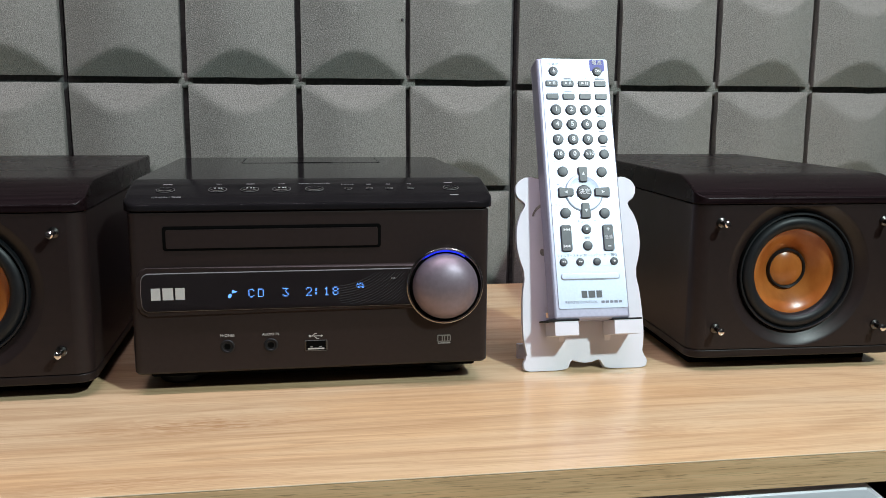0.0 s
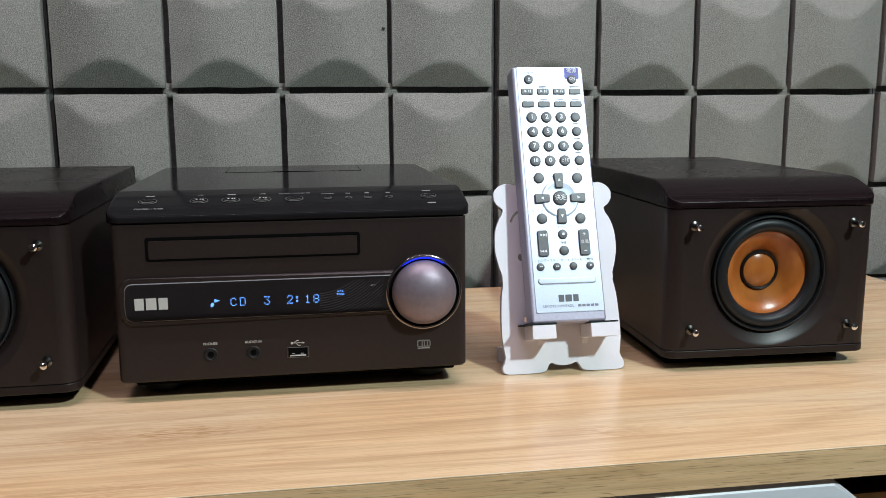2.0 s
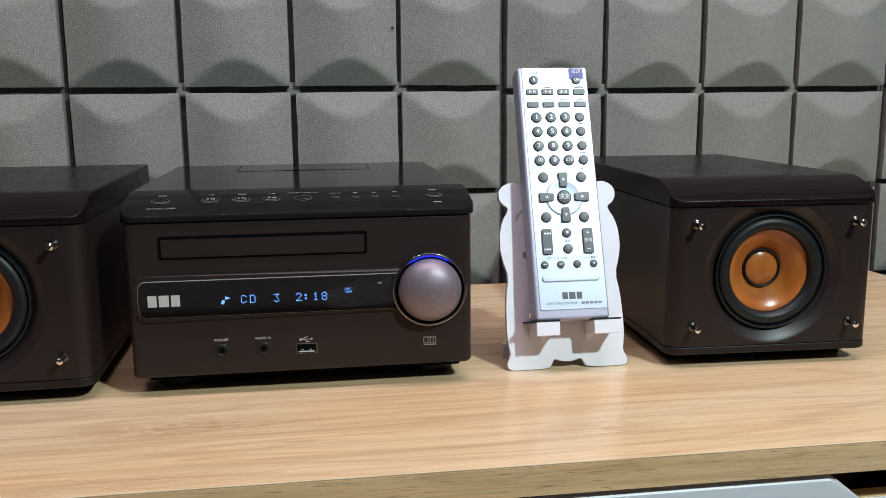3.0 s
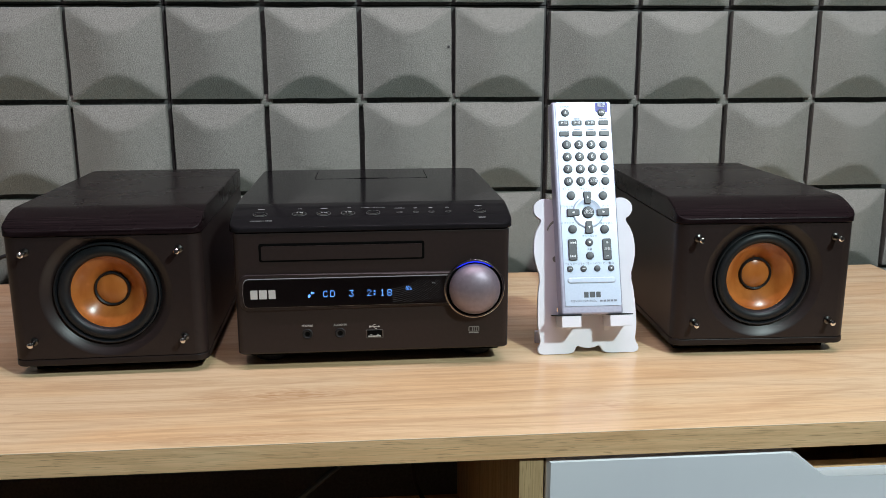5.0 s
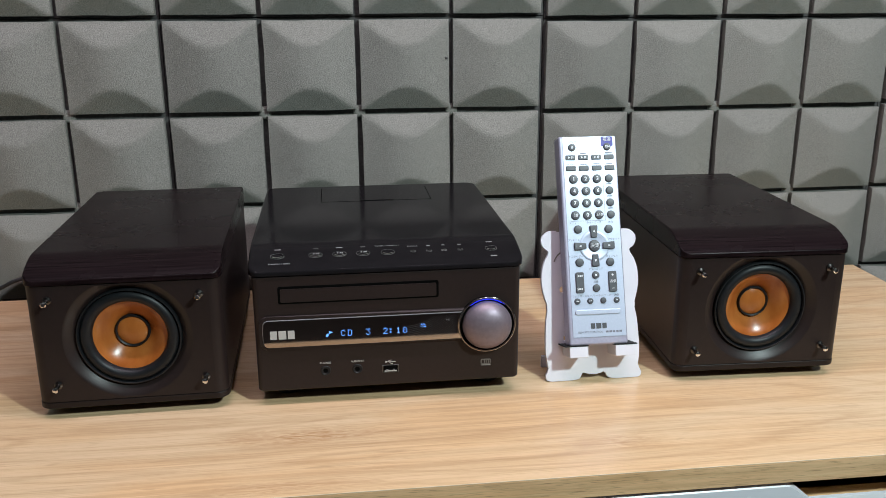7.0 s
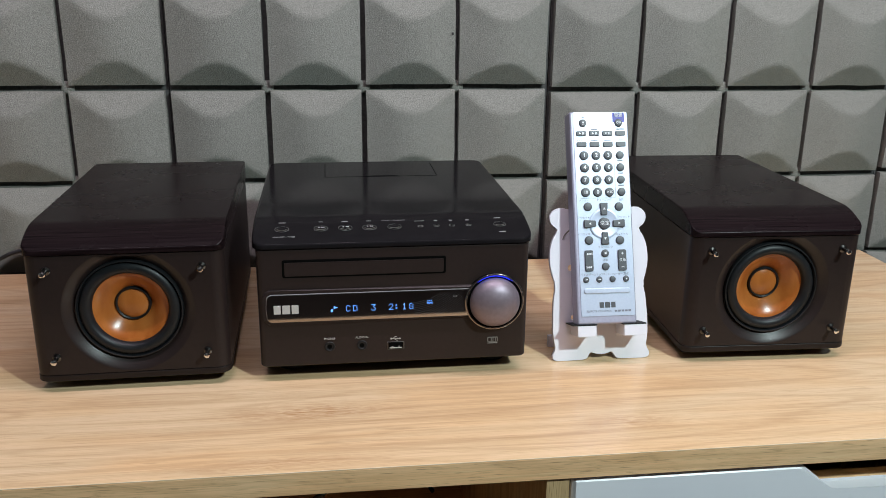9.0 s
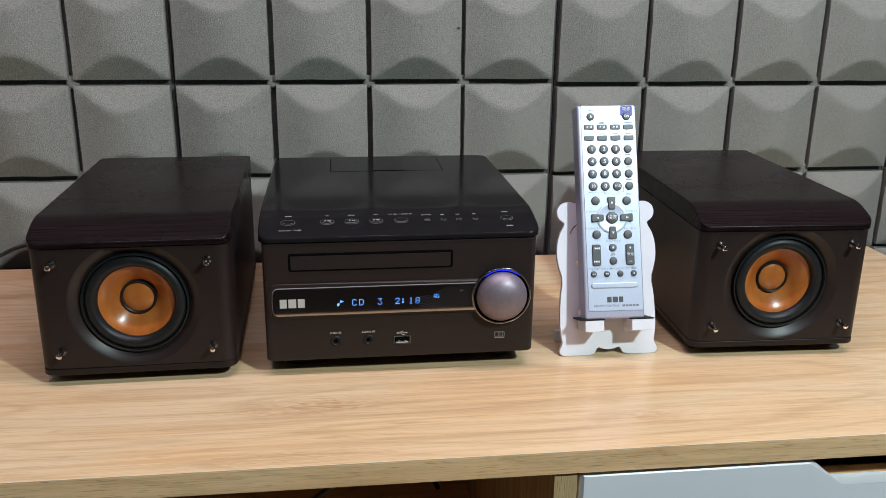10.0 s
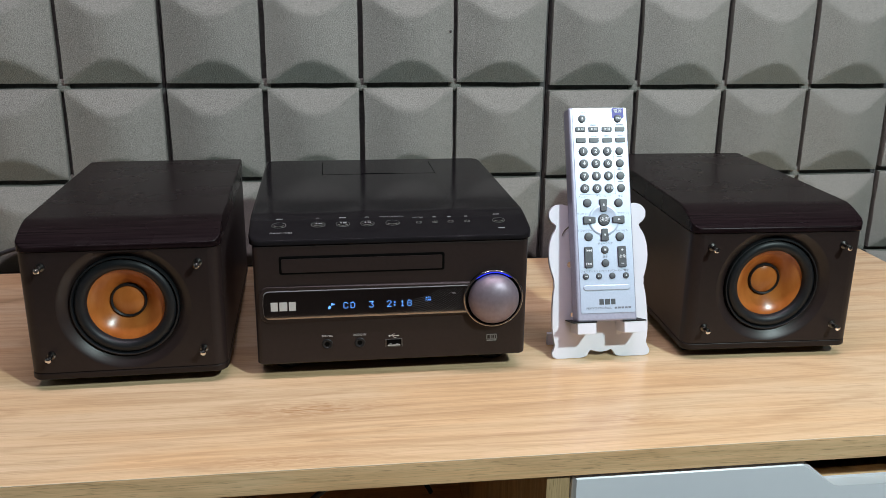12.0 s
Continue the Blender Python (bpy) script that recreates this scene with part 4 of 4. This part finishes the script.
for dx, dy, turn in ((0, 0.0140, 90), (0, -0.0141, 270), (-0.0142, 0, 180), (0.0141, 0, 0)):
    c, s = math.cos(radians(turn)), math.sin(radians(turn))
    pts = [(0.0007 + dx + px * c - py * s, 0.0944 + dy + px * s + py * c) for px, py in ((-0.0060, -0.0024), (-0.0050, -0.0030), (0.0048, -0.0038), (0.0056, -0.0030), (0.0056, 0.0030),
                                                                                       (0.0048, 0.0038), (-0.0050, 0.0030), (-0.0060, 0.0024))]
    bm = slab(pts, -0.0004, 0.0022)
    bmesh.ops.bevel(bm, geom=[e for e in bm.edges if e.verts[0].co.z > 0.002 and e.verts[1].co.z > 0.002], offset=0.0006, segments=2, profile=0.5, affect="EDGES")
    k = part("cursor_key", bm, KEY, remote)
    glyph(k, [arrow(0.0007 + dx, 0.0944 + dy, 0.0015, turn)], 0.0022)
for x in (-0.0156, 0.0165):
    k = bar_key(x, 0.0598, 0.0078, 0.0196, 0.0018, 0.0014)
    if x < 0:
        glyph(k, [arrow(x - 0.0012, 0.0660, 0.0014, 0), arrow(x + 0.0010, 0.0660, 0.0014, 0), rect(x + 0.0026, 0.0660, 0.0006, 0.0022),
                  arrow(x + 0.0012, 0.0536, 0.0014, 180), arrow(x - 0.0010, 0.0536, 0.0014, 180), rect(x - 0.0026, 0.0536, 0.0006, 0.0022)], 0.0018)
    else:
        glyph(k, [rect(x, 0.0660, 0.0024, 0.0006), rect(x, 0.0660, 0.0006, 0.0024), rect(x, 0.0532, 0.0024, 0.0006)], 0.0018)
        part("lettering", lettering("音量", 0.0022, KEY_PRINT), KEY_PRINT, k, "", pose(x, 0.0598, 0.0019))
k = round_key(0.0003, 0.0664, 0.0036)
glyph(k, [rect(0.0003, 0.0664, 0.0018, 0.0018)], 0.0017)
round_key(0.0003, 0.0540, 0.0036)
for x in (-0.0190, -0.0064, 0.0064, 0.0194):
    k = round_key(x, 0.0420, 0.0029)
    if x < -0.005:
        t = 180 if x < -0.01 else 0
        glyph(k, [arrow(x - 0.0007, 0.0420, 0.0008, t), arrow(x + 0.0007, 0.0420, 0.0008, t)], 0.0017)
    elif x > 0.01:
        glyph(k, [[(x + 0.0007 * math.cos(a * 0.6283), 0.0420 + 0.0007 * math.sin(a * 0.6283)) for a in range(10)]], 0.0017)
part("key_strip", slab(ring_points(0.0400, 0.0062, 0.0028, cx=0.0002, cz=0.0420), -0.0002, 0.00015), SILVER_FACE, remote)
bm = slab(ring_points(0.0450, 0.0052, 0.0025, cx=0.0006, cz=0.0313), -0.0004, 0.0010)
bmesh.ops.bevel(bm, geom=[e for e in bm.edges if e.verts[0].co.z > 0.0009 and e.verts[1].co.z > 0.0009], offset=0.0009, segments=3, profile=0.5, affect="EDGES")
part("grip_ridge", bm, SILVER_FACE, remote, "rounded silver ridge")
for x0, pts in ((0, [(-0.0076, -0.0026), (-0.0034, -0.0026), (-0.0034, 0.0026), (-0.0076, 0.0026)]),
                (1, [(-0.0024, 0.0026), (0.0026, 0.0026), (0.0026, -0.0026), (-0.0024, -0.0026)]),
                (2, [(0.0036, -0.0026), (0.0078, -0.0026), (0.0078, 0.0026), (0.0036, 0.0026)])):
    part("makers_mark", slab([(x + 0.0004, y + 0.0180) for x, y in pts], -0.0001, 0.00015), KEY, remote, "plain dark mark")
caption("REMOTE CONTROL", -0.0078, 0.0122, 0.0019)
for k in range(5):
    part("printed_bar", block(0.0072 + k * 0.0033, 0.0098 + k * 0.0033, 0.0113, 0.0131, -0.0001, 0.0001), FACE_PRINT, remote)
caption("CD", -0.0179, 0.1841)
caption("USB", 0.0076, 0.1841)
for x, w in ((-0.0053, 0.0060), (0.0203, 0.0080)):
    part("printed_bar", block(x - w / 2, x + w / 2, 0.1834, 0.1848, -0.0001, 0.0001), FACE_PRINT, remote)
caption("AUDIO IN", -0.0179, 0.1736, 0.0015)
for x in (-0.0053, 0.0076, 0.0203):
    part("printed_bar", block(x - 0.0032, x + 0.0032, 0.1731, 0.1741, -0.0001, 0.0001), FACE_PRINT, remote)
for words, x, y in (("CD開/閉", -0.0160, 0.1956), ("メニュー", -0.0180, 0.1166), ("チューニング", 0.0016, 0.1168), ("表示", 0.0180, 0.1166), ("プリセット", -0.0190, 0.1002), ("プリセット", 0.0200, 0.1002),
                    ("イコライザー", -0.0180, 0.0846), ("キャンセル", 0.0175, 0.0840), ("チューニング", 0.0010, 0.0722), ("消音", 0.0003, 0.0598), ("フォルダースキップ", -0.0130, 0.0466), ("オートパワーセーブ", 0.0080, 0.0466),
                    ("録音", 0.0200, 0.0466)):
    caption(words, x, y, 0.0017)
for y in (0.1538, 0.1420, 0.1303):
    part("printed_bar", block(0.0160, 0.0215, y - 0.0005, y + 0.0005, -0.0001, 0.0001), FACE_PRINT, remote)
part("printed_line", block(-0.0210, 0.0133, 0.1185, 0.1188, -0.0001, 0.0001), FACE_PRINT, remote)
part("printed_line", block(0.0130, 0.0133, 0.1189, 0.1640, -0.0001, 0.0001), FACE_PRINT, remote)
